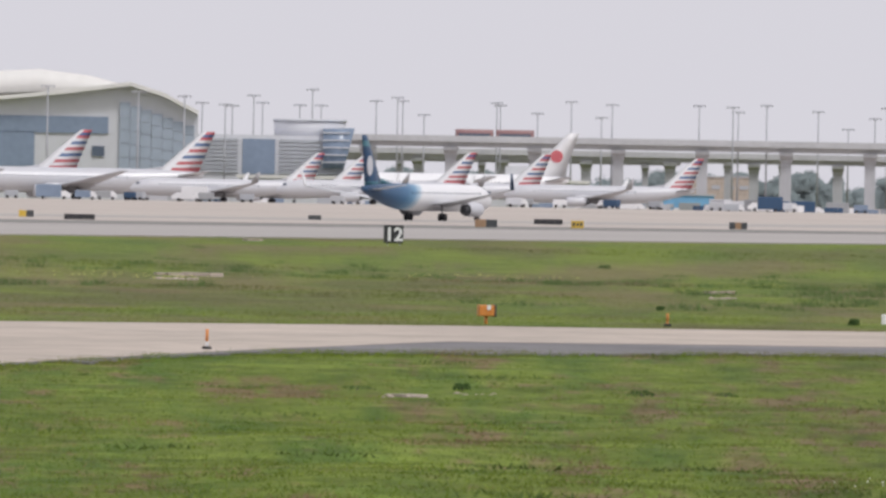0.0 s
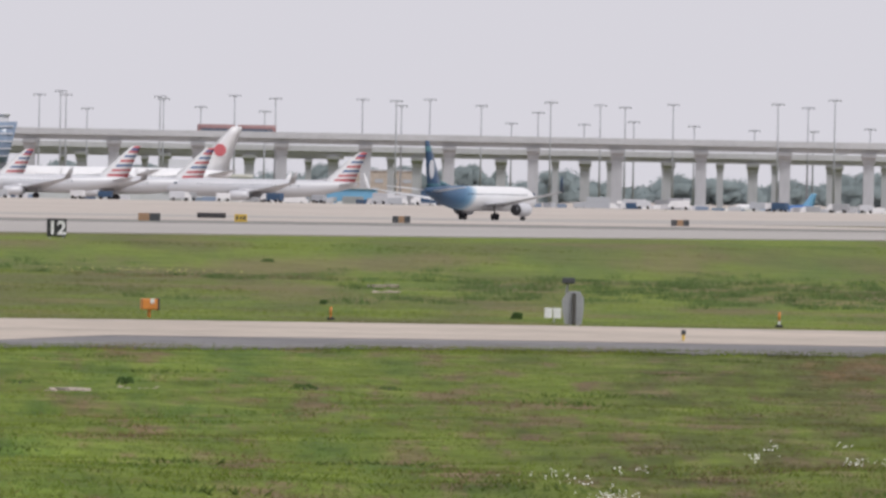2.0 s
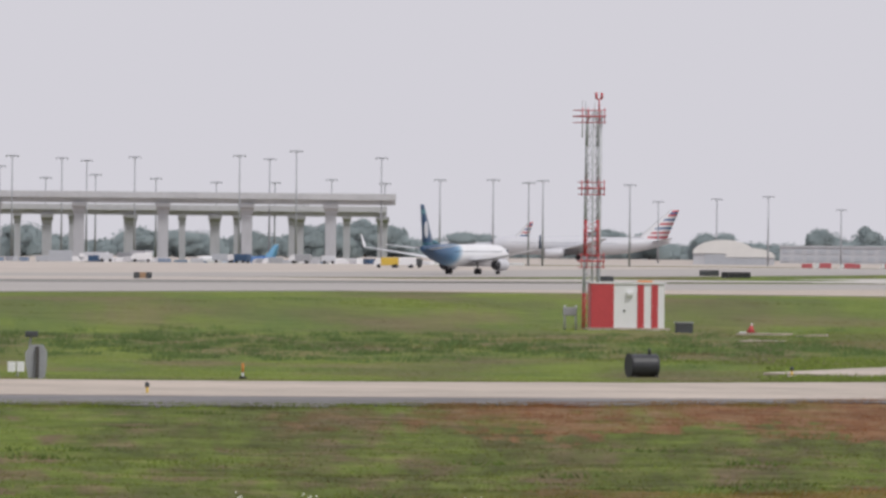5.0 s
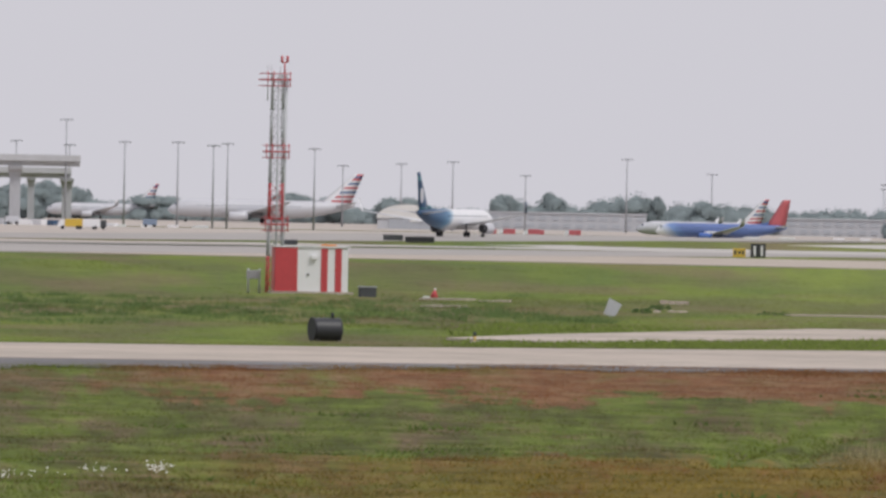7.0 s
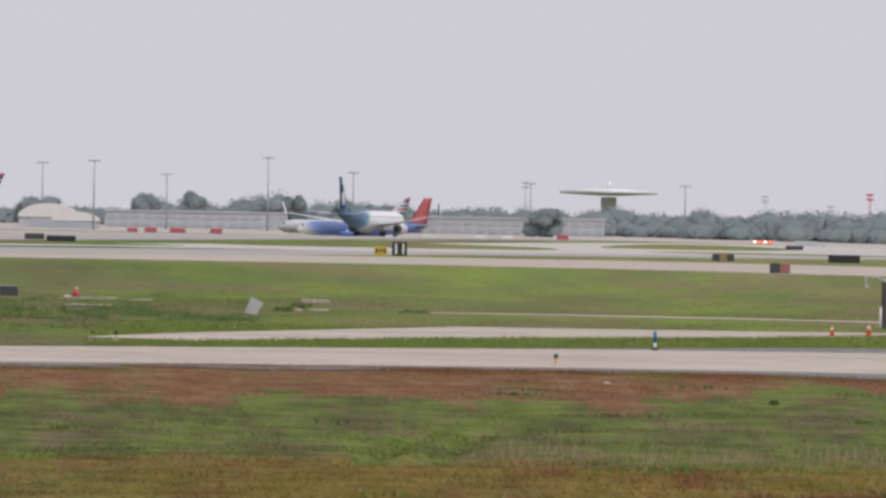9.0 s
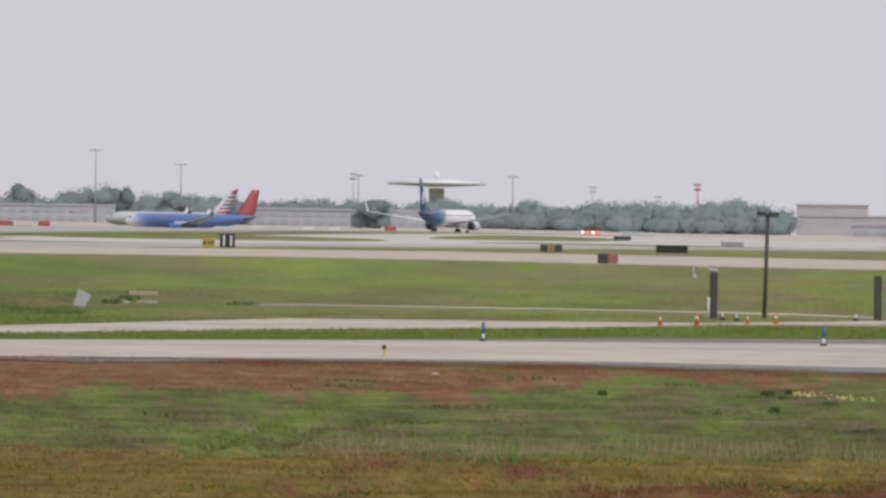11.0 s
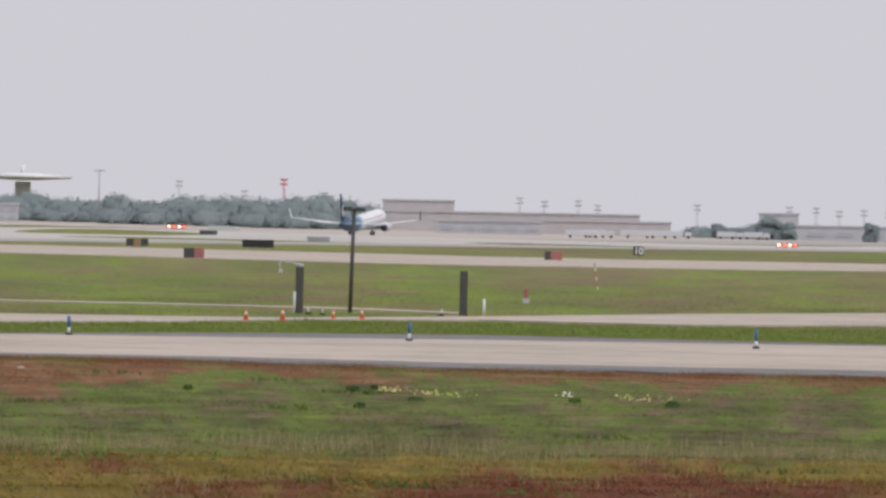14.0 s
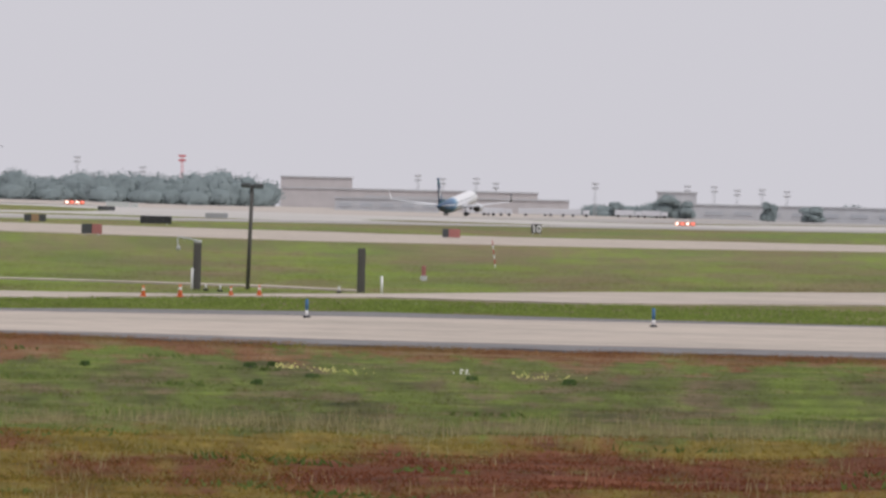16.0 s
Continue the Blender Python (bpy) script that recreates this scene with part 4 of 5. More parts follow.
# ---- red and white lattice tower with its equipment shelter ----
def lattice_tower():
    ob = thing("lattice_tower", "red and white lattice antenna mast beside a striped shelter", "antenna mast", 20.875, 552, 8)
    h, w0, w1 = 11.9, .40, .28
    for seg in range(6):
        z0, z1 = h * seg / 6, h * (seg + 1) / 6
        m = M["red"] if seg in (0, 2) else M["galv"]
        a0, a1 = w0 + (w1 - w0) * seg / 6, w0 + (w1 - w0) * (seg + 1) / 6
        b = B()
        cs = ((-1, -1), (1, -1), (1, 1), (-1, 1))
        for cx, cy in cs:
            rod(b, (cx * a0, cy * a0, z0), (cx * a1, cy * a1, z1), .045, .045, 6)
        for i in range(4):
            for j in range(4):
                p, q = cs[i], cs[(i + 1) % 4]
                u, v = z0 + (z1 - z0) * j / 4, z0 + (z1 - z0) * (j + 1) / 4
                rod(b, (p[0] * a0, p[1] * a0, u), (q[0] * a0, q[1] * a0, v), .02, .02, 4)
                rod(b, (p[0] * a0, p[1] * a0, u), (q[0] * a0, q[1] * a0, u), .018, .018, 4)
        part("lattice_section", b, m, ob)
    part("feeder_pipe", pole((.36, -.3, 0), (.42, -.3, h), .09), M["galv"], ob)
    part("conduit", pole((.0, -.42, 0), (.0, -.36, h), .05), M["galv"], ob)
    for z in (3.7, 7.65, 11.55):
        for zz, e in ((z, .045), (z + .33, .022), (z - .33, .022)):
            for s in (-1, 1):
                part("rail", pole((-1.0 if z > 11 else -.72, s * .5, zz), (.66, s * .5, zz), e, e, 6), M["red"], ob)
                part("rail", pole((s * .6, -.7, zz), (s * .6, .7, zz), e, e, 6), M["red"], ob)
        for x in (-.62, -.3, .3, .6):
            part("rail_post", pole((x, -.5, z - .4), (x, -.5, z + .45), .03, .03, 5), M["red"], ob)
    b = B()
    for x, y, z0, z1 in ((-.62, -.5, 10.4, 12.4), (-.35, .2, 11.5, 12.4), (.1, -.2, 11.5, 12.3), (.45, .3, 11.2, 12.2)):
        rod(b, (x, y, z0), (x, y, z1), .035, .02, 6)
    part("antenna_rods", b, M["galv"], ob)
    b = B()
    rod(b, (.35, 0, 11.8), (.35, 0, 12.5), .04, .04, 6)
    rod(b, (.2, 0, 12.5), (.5, 0, 12.5), .04, .04, 6)
    rod(b, (.2, 0, 12.5), (.2, 0, 12.85), .07, .07, 8)
    rod(b, (.5, 0, 12.5), (.5, 0, 12.85), .07, .07, 8)
    part("beacon", b, M["red"], ob, "twin red obstruction lights")
    # shelter
    sh = thing("equipment_shelter", "red and white striped equipment shelter with a pale door", "shelter", 20.672, 545, 4)
    body = part("body", bar(-1.9, 2.0, -.2, 2.4, .12, 2.5, .04), M["white"], sh)
    part("base_slab", bar(-2.1, 2.3, -.4, 2.6, -.3, .12), M["concrete"], sh)
    part("roof", bar(-1.98, 2.08, -.28, 2.48, 2.5, 2.58), M["white"], sh)
    part("red_panel", bar(-1.92, -.72, -.24, -.19, .14, 2.5), M["red"], sh)
    part("red_side", bar(-1.94, -1.9, -.2, 2.4, .14, 2.5), M["red"], sh)
    for x in (.55, 1.3):
        part("red_stripe", bar(x, x + .35, -.24, -.19, .14, 2.45), M["red"], sh)
    part("lamp_box", bar(-.02, .3, -.42, -.19, 1.85, 2.1, .04), M["white"], sh)
    part("handle", bar(-.2, -.1, -.28, -.19, 1.0, 1.1), M["char"], sh)
    part("warning_light", bar(.6, 1.4, .4, .6, 2.58, 2.68), M["orange"], sh)


lattice_tower()


# ---- things along the taxiways ----
def sign_block(name, label, left, r, w, h, front, side=None, turn=0.0, legs=True, sections=1, group="airfield guidance signs", marks=False):
    ob = thing(name, label, "airfield sign", left, r, turn, group)
    n = sections
    for i in range(n):
        x0, x1 = -w / 2 + w * i / n, -w / 2 + w * (i + 1) / n
        m = front[i % len(front)] if isinstance(front, (list, tuple)) else front
        part("panel", bar(x0 + .003, x1 - .003, -.14, .14, .16, h, .02), m, ob)
    if marks:
        for x, z0, z1 in ((-.3, .4, .8), (.02, .45, .72), (.3, .4, .8)):
            part("dark_mark", bar((x - .09) * w, (x + .09) * w, -.165, -.135, z0 * h, z1 * h), M["char"], ob)
    for x in (-w * .35, w * .35):
        part("leg", pole((x, 0, -.2), (x, 0, .2), .05), M["galv"], ob)
    return ob


def distance_sign(left, r, text, k=1.0):
    ob = thing("distance_sign", "black distance-remaining sign with white numerals " + text, "airfield sign", left, r, 6, "runway distance signs")
    part("panel", bar(-.58 * k, .58 * k, -.2, .2, .12 * k, 1.2 * k, .05), M["black"], ob)
    for x in (-.4 * k, .4 * k):
        part("leg", pole((x, 0, -.3), (x, 0, .15 * k), .05), M["galv"], ob)
    cu = bpy.data.curves.new("numerals", "FONT")
    cu.body, cu.size, cu.extrude, cu.align_x, cu.offset = text, 1.12 * k, .01, "CENTER", .03
    num = new("numerals", cu)
    num.parent = ob
    num.matrix_basis = pose(0, -.215, .27 * k, 90, 0, 0)
    num.data.materials.append(M["white"])
    return ob


distance_sign(26.91, 613, "12")
distance_sign(13.507, 1194, "10")
sign_block("guidance_sign", "yellow and dark guidance sign in the grass", 28.98, 1229, 1.8, .95, [M["yellow"], M["char"]], sections=2)
sign_block("guidance_sign", "long black back of a guidance sign", 28.68, 1126, 3.4, .75, M["black"], sections=3)
sign_block("guidance_sign", "dark green back of a small sign", 27.355, 1398, 1.8, .75, M["char"])
sign_block("guidance_sign", "orange and grey guidance sign", 26.39, 1101, 2.4, 1.0, [M["tansign"], M["char"]], sections=2)
sign_block("guidance_sign", "long black back of a guidance sign", 26.04, 1350, 3.8, .85, M["black"], sections=4)
sign_block("guidance_sign", "yellow guidance sign with dark marks", 25.875, 1130, 1.4, 1.0, M["yellow"], marks=True)
sign_block("guidance_sign", "orange and dark guidance sign", 24.97, 1250, 2.2, 1.0, [M["char"], M["tansign"], M["char"]], sections=3)
sign_block("guidance_sign", "orange and grey guidance sign", 23.40, 1400, 2.5, 1.0, [M["char"], M["tansign"], M["char"]], sections=3)
sign_block("guidance_sign", "low black sign back in the grass", 20.06, 1800, 5.2, 1.2, M["black"], sections=4)
sign_block("guidance_sign", "low grey-green sign back in the grass", 20.21, 1850, 3.6, 1.2, M["char"], sections=2)
sign_block("guidance_sign", "dark sign back beside the mast", 20.79, 1500, 2.2, .9, M["char"], sections=2)
sign_block("guidance_sign", "yellow guidance sign with dark marks", 18.26, 1199, 1.5, 1.2, M["yellow"], marks=True)
sign_block("guidance_sign", "red and dark runway holding sign", 16.01, 873, 1.75, 1.0, [M["char"], M["fadedred"]], turn=10, sections=2)
sign_block("guidance_sign", "red and dark runway holding sign", 13.985, 1004, 1.75, 1.0, [M["char"], M["fadedred"], M["fadedred"]], turn=10, sections=3)
sign_block("guidance_sign", "brown and black guidance sign", 16.33, 1200, 2.6, 1.0, [M["char"], M["tansign"], M["char"]], sections=3)
sign_block("guidance_sign", "long black back of a guidance sign", 15.65, 1230, 3.8, 1.1, M["black"], sections=4)
sign_block("guidance_sign", "long grey sign with a pale top", 15.31, 1900, 4.2, 1.1, M["grey"], sections=3)
sign_block("guidance_sign", "dark sign back by the runway", 15.93, 2100, 3.6, 1.0, M["char"], sections=3)
distance_sign(18.154, 1187, "11", 1.5)


def edge_light(left, r, h=.36):
    ob = thing("taxiway_light", "small yellow taxiway edge light with a dark lens", "edge light", left, r, 0, "taxiway edge lights")
    part("stake", pole((0, 0, -.1), (0, 0, h * .68), .035), M["yellow"], ob)
    part("lens", pole((0, 0, h * .68), (0, 0, h), .06, .05), M["char"], ob)
    part("base", pole((0, 0, .03), (0, 0, .09), .16, .12, 14), M["concrete"], ob)


for left, r in ((23.369, 261), (19.74, 317), (17.262, 274)):
    edge_light(left, r)


def delineator(left, r, top, low, h=.62, label="slim marker post"):
    ob = thing("marker_post", label, "marker post", left, r, 0, "marker posts")
    part("base", pole((0, 0, .05), (0, 0, .12), .12, .10, 12), M["tyre"], ob)
    q = .05 if top == M["markblue"] else .034
    part("lower_sleeve", pole((0, 0, .1), (0, 0, h * .45), q * .9), low, ob)
    part("upper_sleeve", pole((0, 0, h * .45), (0, 0, h), q), top, ob)


for left, r in ((16.706, 315), (14.789, 315), (12.835, 311)):
    delineator(left, r, M["markblue"], M["white"], .64, "blue and white marker post on the taxiway edge")
delineator(27.95, 233, M["orange"], M["white"], .52, "orange and white marker post on the taxiway edge")
delineator(25.358, 296, M["orange"], M["orange"], .42, "plain orange marker post in the grass")
delineator(22.832, 298, M["orange"], M["white"], .5, "orange and white marker post in the grass")


def cone(left, r, h=.45):
    ob = thing("traffic_cone", "orange traffic cone with a white band", "traffic cone", left, r, 0, "traffic cones", -.06)
    part("base", bar(-h * .28, h * .28, -h * .28, h * .28, 0, .04, .01), M["cone"], ob)
    part("body", pole((0, 0, .04), (0, 0, h), h * .2, h * .04, 14), M["cone"], ob)
    part("band", pole((0, 0, h * .5), (0, 0, h * .72), h * .135, h * .098, 14), M["white"], ob)


for left, r, h in ((15.711, 375, .42), (15.504, 377, .48), (15.218, 388, .36), (15.058, 390, .42)):
    cone(left, r, h)
for left, r in ((15.05 + .31, 408), (15.28, 405), (14.61, 412)):
    delineator(left, r, M["white"], M["black"], .3, "small black and white marker stub")

# small orange sign on a leg
ob = thing("orange_sign", "orange boxed guidance sign on one short leg", "airfield sign", 26.377, 297, 14)
part("panel", bar(-.26, .20, -.16, .16, .24, .56, .04), M["orange"], ob)
part("end_cap", bar(.20, .26, -.17, .17, .22, .58, .02), M["wood"], ob)
part("leg", pole((-.02, 0, -.1), (-.02, 0, .26), .05), M["orange"], ob)
part("lamp", bar(-.03, .08, -.2, -.16, .42, .56), M["white"], ob)

# grey electrical post with a round-cornered board
ob = thing("electrical_cabinet", "grey octagonal board on a dark timber post", "cabinet", 23.992, 297, 0)
b = B()
loft(b, [[(x, y, z) for x, z in ((-.24, 0), (.24, 0), (.30, .45), (.30, .8), (.18, 1.0), (-.18, 1.0), (-.34, .75), (-.32, .4))] for y in (0, .12)])
for f in b.faces:
    f.smooth = False
part("board", b, M["grey"], ob)
part("post", bar(-.04, .07, -.16, -.0, -.2, .95, .02), M["wood"], ob)
part("bracket", pole((-.22, .05, .95), (-.16, .05, 1.28), .03), M["galv"], ob)
part("floodlight", bar(-.34, .04, -.15, .2, 1.22, 1.40, .04), M["char"], ob)
ob = thing("sign_plate", "small white double plate on a stake", "sign", 24.107, 303, 0)
part("plate", bar(-.25, -.02, -.02, .02, .14, .44, .01), M["white"], ob)
part("plate", bar(.02, .24, -.02, .02, .14, .44, .01), M["white"], ob)
part("stake", pole((.04, .03, -.1), (.04, .03, .45), .03), M["galv"], ob)

# black culvert drum on its side
ob = thing("black_drum", "black corrugated drum lying on its side in the grass", "drum", 20.58, 316, 20)
b = B()
n = 13
rings = []
for i in range(n):
    x = -.45 + .9 * i / (n - 1)
    q = .36 + (.012 if i % 2 else -.008)
    rings.append([(x, q * math.cos(a), .36 + q * math.sin(a)) for a in [2 * math.pi * j / 26 for j in range(26)]])
loft(b, rings)
part("barrel", b, M["drumblack"], ob)
part("hoop", pole((-.47, 0, .36), (-.43, 0, .36), .38, .38, 26), M["black"], ob)
part("foot", bar(-.42, -.3, -.3, .3, -.1, .05), M["wood"], ob)
part("foot", bar(.3, .42, -.3, .3, -.1, .05), M["wood"], ob)
part("cap", pole((.22, 0, .7), (.22, 0, .88), .05, .05), M["black"], ob)
ob = thing("utility_box", "dark grey concrete utility box", "box", 20.349, 529, 5)
part("body", bar(-.45, .45, -.3, .3, -.1, .5, .03), M["char"], ob)
part("lid", bar(-.48, .48, -.33, .33, .5, .56, .01), M["grey"], ob)
ob = thing("electrical_rack", "grey meter rack on two posts", "rack", 20.99, 548, 0)
for x in (-.3, .3):
    part("post", pole((x, 0, -.1), (x, 0, 1.3), .05), M["galv"], ob)
part("box", bar(-.4, .35, -.15, .1, .75, 1.2, .03), M["grey"], ob)
ob = thing("warning_cone", "fallen red and white marker cone in the grass", "marker", 19.974, 531, 0)
part("body", pole((0, 0, -.02), (.05, 0, .42), .26, .05, 12), M["red"], ob)
part("base", bar(-.6, .1, -.1, .1, -.02, .08, .02), M["white"], ob)
part("tip", pole((.05, 0, .4), (.06, 0, .52), .06, .03, 8), M["white"], ob)
ob = thing("marker_board", "grey diamond board leaning in the grass", "marker", 18.969, 434, 0)
b = B()
loft(b, [[(-.36, 0, .1), (.1, 0, -.05), (.42, 0, .5), (-.12, 0, .78)], [(-.36, .05, .1), (.1, .05, -.05), (.42, .05, .5), (-.12, .05, .78)]])
for f in b.faces:
    f.smooth = False
part("board", b, M["galv"], ob)
part("strut", pole((0, .05, .5), (.1, .5, -.1), .03), M["char"], ob)

# timber posts, swan-neck lamp and double-headed lamp post
for left, r, h in ((15.412, 416, 1.92), (14.487, 420, 1.85)):
    ob = thing("timber_post", "thick dark square timber post", "post", left, r, 10, "timber posts", .0)
    part("shaft", bar(-.145, .145, -.14, .14, -.3, h, .02), M["wood"], ob)
    if r == 416:
        part("conduit", pole((-.2, -.05, -.2), (-.2, -.05, .9), .05), M["white"], ob)
        b = B()
        rod(b, (.0, 0, h), (.0, 0, h + .12), .16, .16, 10)
        rod(b, (.05, 0, h + .08), (-.55, 0, h + .22), .035, .035, 6)
        for i in range(6):
            a0, a1 = math.pi * i / 6, math.pi * (i + 1) / 6
            rod(b, (-.70 + .15 * math.cos(a0), 0, h + .12 + .12 * math.sin(a0)), (-.70 + .15 * math.cos(a1), 0, h + .12 + .12 * math.sin(a1)), .03, .03, 6)
        rod(b, (-.85, 0, h + .12), (-.80, 0, h - .15), .025, .025, 6)
        part("swan_neck_arm", b, M["galv"], ob)
        part("lamp_head", pole((-.80, 0, h - .30), (-.79, 0, h - .12), .10, .06, 12), M["galv"], ob)
ob = thing("lamp_post", "dark lamp post with two flat lamp heads", "lamp post", 15.125, 423, 0)
ob.matrix_basis = ob.matrix_basis @ pose(0, 0, 0, 0, 1.3, 0)
part("pole", pole((0, 0, -.3), (.0, 0, 4.35), .085, .075, 12), M["wood"], ob)
part("crossarm", bar(-.2, .2, -.04, .04, 4.28, 4.36, .01), M["char"], ob)
for x in (-.26, .26):
    part("lamp_head", bar(x - .21, x + .21, -.16, .16, 4.24, 4.42, .04), M["char"], ob)
ob = thing("pipe_stub", "white upright plastic pipe", "pipe", 14.37, 419, 0)
part("pipe", pole((0, 0, -.1), (0, 0, .72), .05), M["white"], ob)
ob = thing("red_marker", "dull red hooded marker on a grey footing", "marker", 14.135, 502, 0)
part("hood", bar(-.11, .11, -.1, .1, .24, .74, .05), M["fadedred"], ob)
part("footing", bar(-.16, .16, -.16, .16, -.1, .24, .03), M["galv"], ob)
ob = thing("striped_stick", "thin red and white leaning survey stake", "stake", 13.736, 640, 0)
for k in range(6):
    part("band", pole((.05 - .04 * k, 0, .3 * k - .1), (.01 - .04 * k, 0, .3 * k + .2), .03), M["red"] if k % 2 else M["white"], ob)


def papi(left, r):
    ob = thing("light_bar", "row of lit red and white approach lights", "runway light", left, r, 0, "approach light bars")
    for k in range(4):
        x = -1.8 + 1.2 * k
        part("housing", bar(x - .5, x + .5, -.3, .5, .3, 1.2, .05), M["cone"], ob)
        part("lens", bar(x - .3, x + .3, -.36, -.29, .55, 1.05, .03), M["glow_white"] if k in (0, 2) else M["glow_red"], ob)
        part("leg", pole((x, 0, -.3), (x, 0, .35), .08), M["galv"], ob)


papi(16.11, 2350)
papi(12.67, 2300)


# ---- ground vehicles on the apron ----
def vehicle(left, r, kind, colour, turn=90):
    ob = thing("ground_vehicle", {"van": "small service van on the apron", "truck": "boxy catering truck on the apron", "cart": "baggage cart on the apron"}[kind], "vehicle", left, r, turn, "apron vehicles", -.06)
    L, W, H = {"van": (5.0, 2.0, 2.1), "truck": (8.0, 2.4, 3.4), "cart": (3.2, 1.5, 1.9)}[kind]
    if kind == "cart":
        part("body", bar(-W / 2, W / 2, -L / 2, L / 2, .5, H, .1), colour, ob)
    else:
        cab = L * .28
        part("body", bar(-W / 2, W / 2, -L / 2, L / 2 - cab, .5, H, .12), colour, ob)
        part("cab", loft(B(), [[(-W / 2 * k, y, z) for y, z in ((L / 2 - cab, .5), (L / 2, .5), (L / 2, 1.2), (L / 2 - cab * .5, 2.0), (L / 2 - cab, 2.0))] for k in (-.95, .95)]), M["white"], ob)
        part("windscreen", bar(-W / 2 * .8, W / 2 * .8, L / 2 - cab * .35, L / 2 - cab * .2, 1.25, 1.75), M["glass"], ob)
    for sx in (-1, 1):
        for y in (-L * .3, L * .3):
            part("wheel", pole((sx * W * .5 - .12, y, .38), (sx * W * .5 + .12, y, .38), .38, None, 12), M["tyre"], ob)


rv = random.Random(11)
for k in range(96):
    left = 29.1 - rv.random() * 7.6
    if 20.9 < left < 21.0:
        continue
    vehicle(left, rv.uniform(2300, 2330) if rv.random() < .3 else rv.uniform(2620, 2860), rv.choice(("van", "van", "truck", "cart", "cart", "cart")), M[rv.choice(("white", "cladding", "greyblock", "grey", "grey", "curtain", "navy", "curtain", "louver"))], rv.choice((90, 80, -90, 60)))
for k in range(56):
    vehicle(25.9 - rv.random() * 4.1, rv.uniform(2480, 2600), rv.choice(("van", "van", "cart", "cart", "truck")), M[rv.choice(("white", "cladding", "grey", "greyblock", "louver", "navy", "curtain"))], rv.choice((90, 75, -90, 40)))
for left, kind in ((19.66, "cart"), (19.57, "van"), (19.43, "van"), (19.39, "cart"), (19.2, "van"), (17.25, "van")):
    vehicle(left, 3050, kind, M["tailred"])
for left in (21.6, 21.45, 21.3, 18.2, 18.0, 17.7, 17.55):
    vehicle(left, rv.uniform(2700, 2950), rv.choice(("van", "cart")), M["white"])
vehicle(22.03, 2050, "van", M["yellow"])
vehicle(21.93, 2050, "van", M["white"])
vehicle(21.87, 2055, "cart", M["char"])


# ---- grass, weeds and flowers ----
def on_pavement(left, r):
    def at(rows):
        for (a0, r0), (a1, r1) in zip(rows, rows[1:]):
            if a1 <= left <= a0:
                return r0 + (r1 - r0) * (a0 - left) / (a0 - a1)
        return None
    n, f = at(near_edge), at(edge3) or at(far_edge)
    if n and f and n - .5 < r < f + .5:
        return True
    n, f = at([(19.9, 326), (19.4, 322), (17.8, 346), (16.2, 365), (15.4, 384), (14.4, 396), (13.2, 390), (11.5, 415), (9, 440)]), at([(19.9, 327), (19.4, 344), (17.8, 386), (16.2, 387), (15.4, 392), (14.4, 412), (13.2, 446), (11.5, 487), (9, 520)])
    return bool(n and f and n - .5 < r < f + .5)


def blades(name, label, seeds, material):
    """One mesh of many grass blades; a seed is a place, height, spread, blade width, count and colour."""
    rng = np.random.default_rng(3)
    V, C = [], []
    for x, y, z, h, spread, w, n, c in seeds:
        base = np.stack([x + rng.normal(0, spread, n), y + rng.normal(0, spread, n), np.full(n, z)], 1)
        a = rng.uniform(0, 2 * np.pi, n)
        side = np.stack([np.cos(a), np.sin(a), np.zeros(n)], 1) * w * .5
        hh = h * rng.uniform(.55, 1.15, n)
        lean = .2 if w < .016 else .9
        away = np.array([x, y]) / math.hypot(x, y)
        out, across = np.abs(rng.normal(0, lean, n)) * hh, rng.normal(0, lean, n) * hh
        top = base + np.stack([away[0] * out - away[1] * across, away[1] * out + away[0] * across, hh], 1)
        face = np.cross(2 * side, top - base)
        flip = (face[:, 0] * x + face[:, 1] * y > 0)[:, None]
        side = np.where(flip, -side, side)
        V.append(np.stack([base - side, base + side, top], 1).reshape(-1, 3))
        cc = np.repeat(np.clip(np.array(c)[None] * rng.uniform(.85, 1.18, (n, 1)), 0, 1), 3, 0)
        C.append(cc)
    V, C = np.concatenate(V), np.concatenate(C)
    nt = len(V) // 3
    me = bpy.data.meshes.new(name)
    me.vertices.add(len(V))
    me.vertices.foreach_set("co", V.astype(np.float32).ravel())
    me.loops.add(nt * 3)
    me.loops.foreach_set("vertex_index", np.arange(nt * 3, dtype=np.int32))
    me.polygons.add(nt)
    me.polygons.foreach_set("loop_start", np.arange(0, nt * 3, 3, dtype=np.int32))
    me.update(calc_edges=True)
    rngn = np.random.default_rng(8)
    up = np.array([0, 0, 1.0]) + rngn.normal(0, .16, (nt, 1, 3)) * np.ones((1, 3, 1))
    up /= np.linalg.norm(up, axis=2)[:, :, None]
    me.normals_split_custom_set_from_vertices(up.reshape(-1, 3).tolist())
    colour_layer(me, C)
    me.materials.append(material)
    return tagged(new(name, me), label, "grass", kind="stuff")


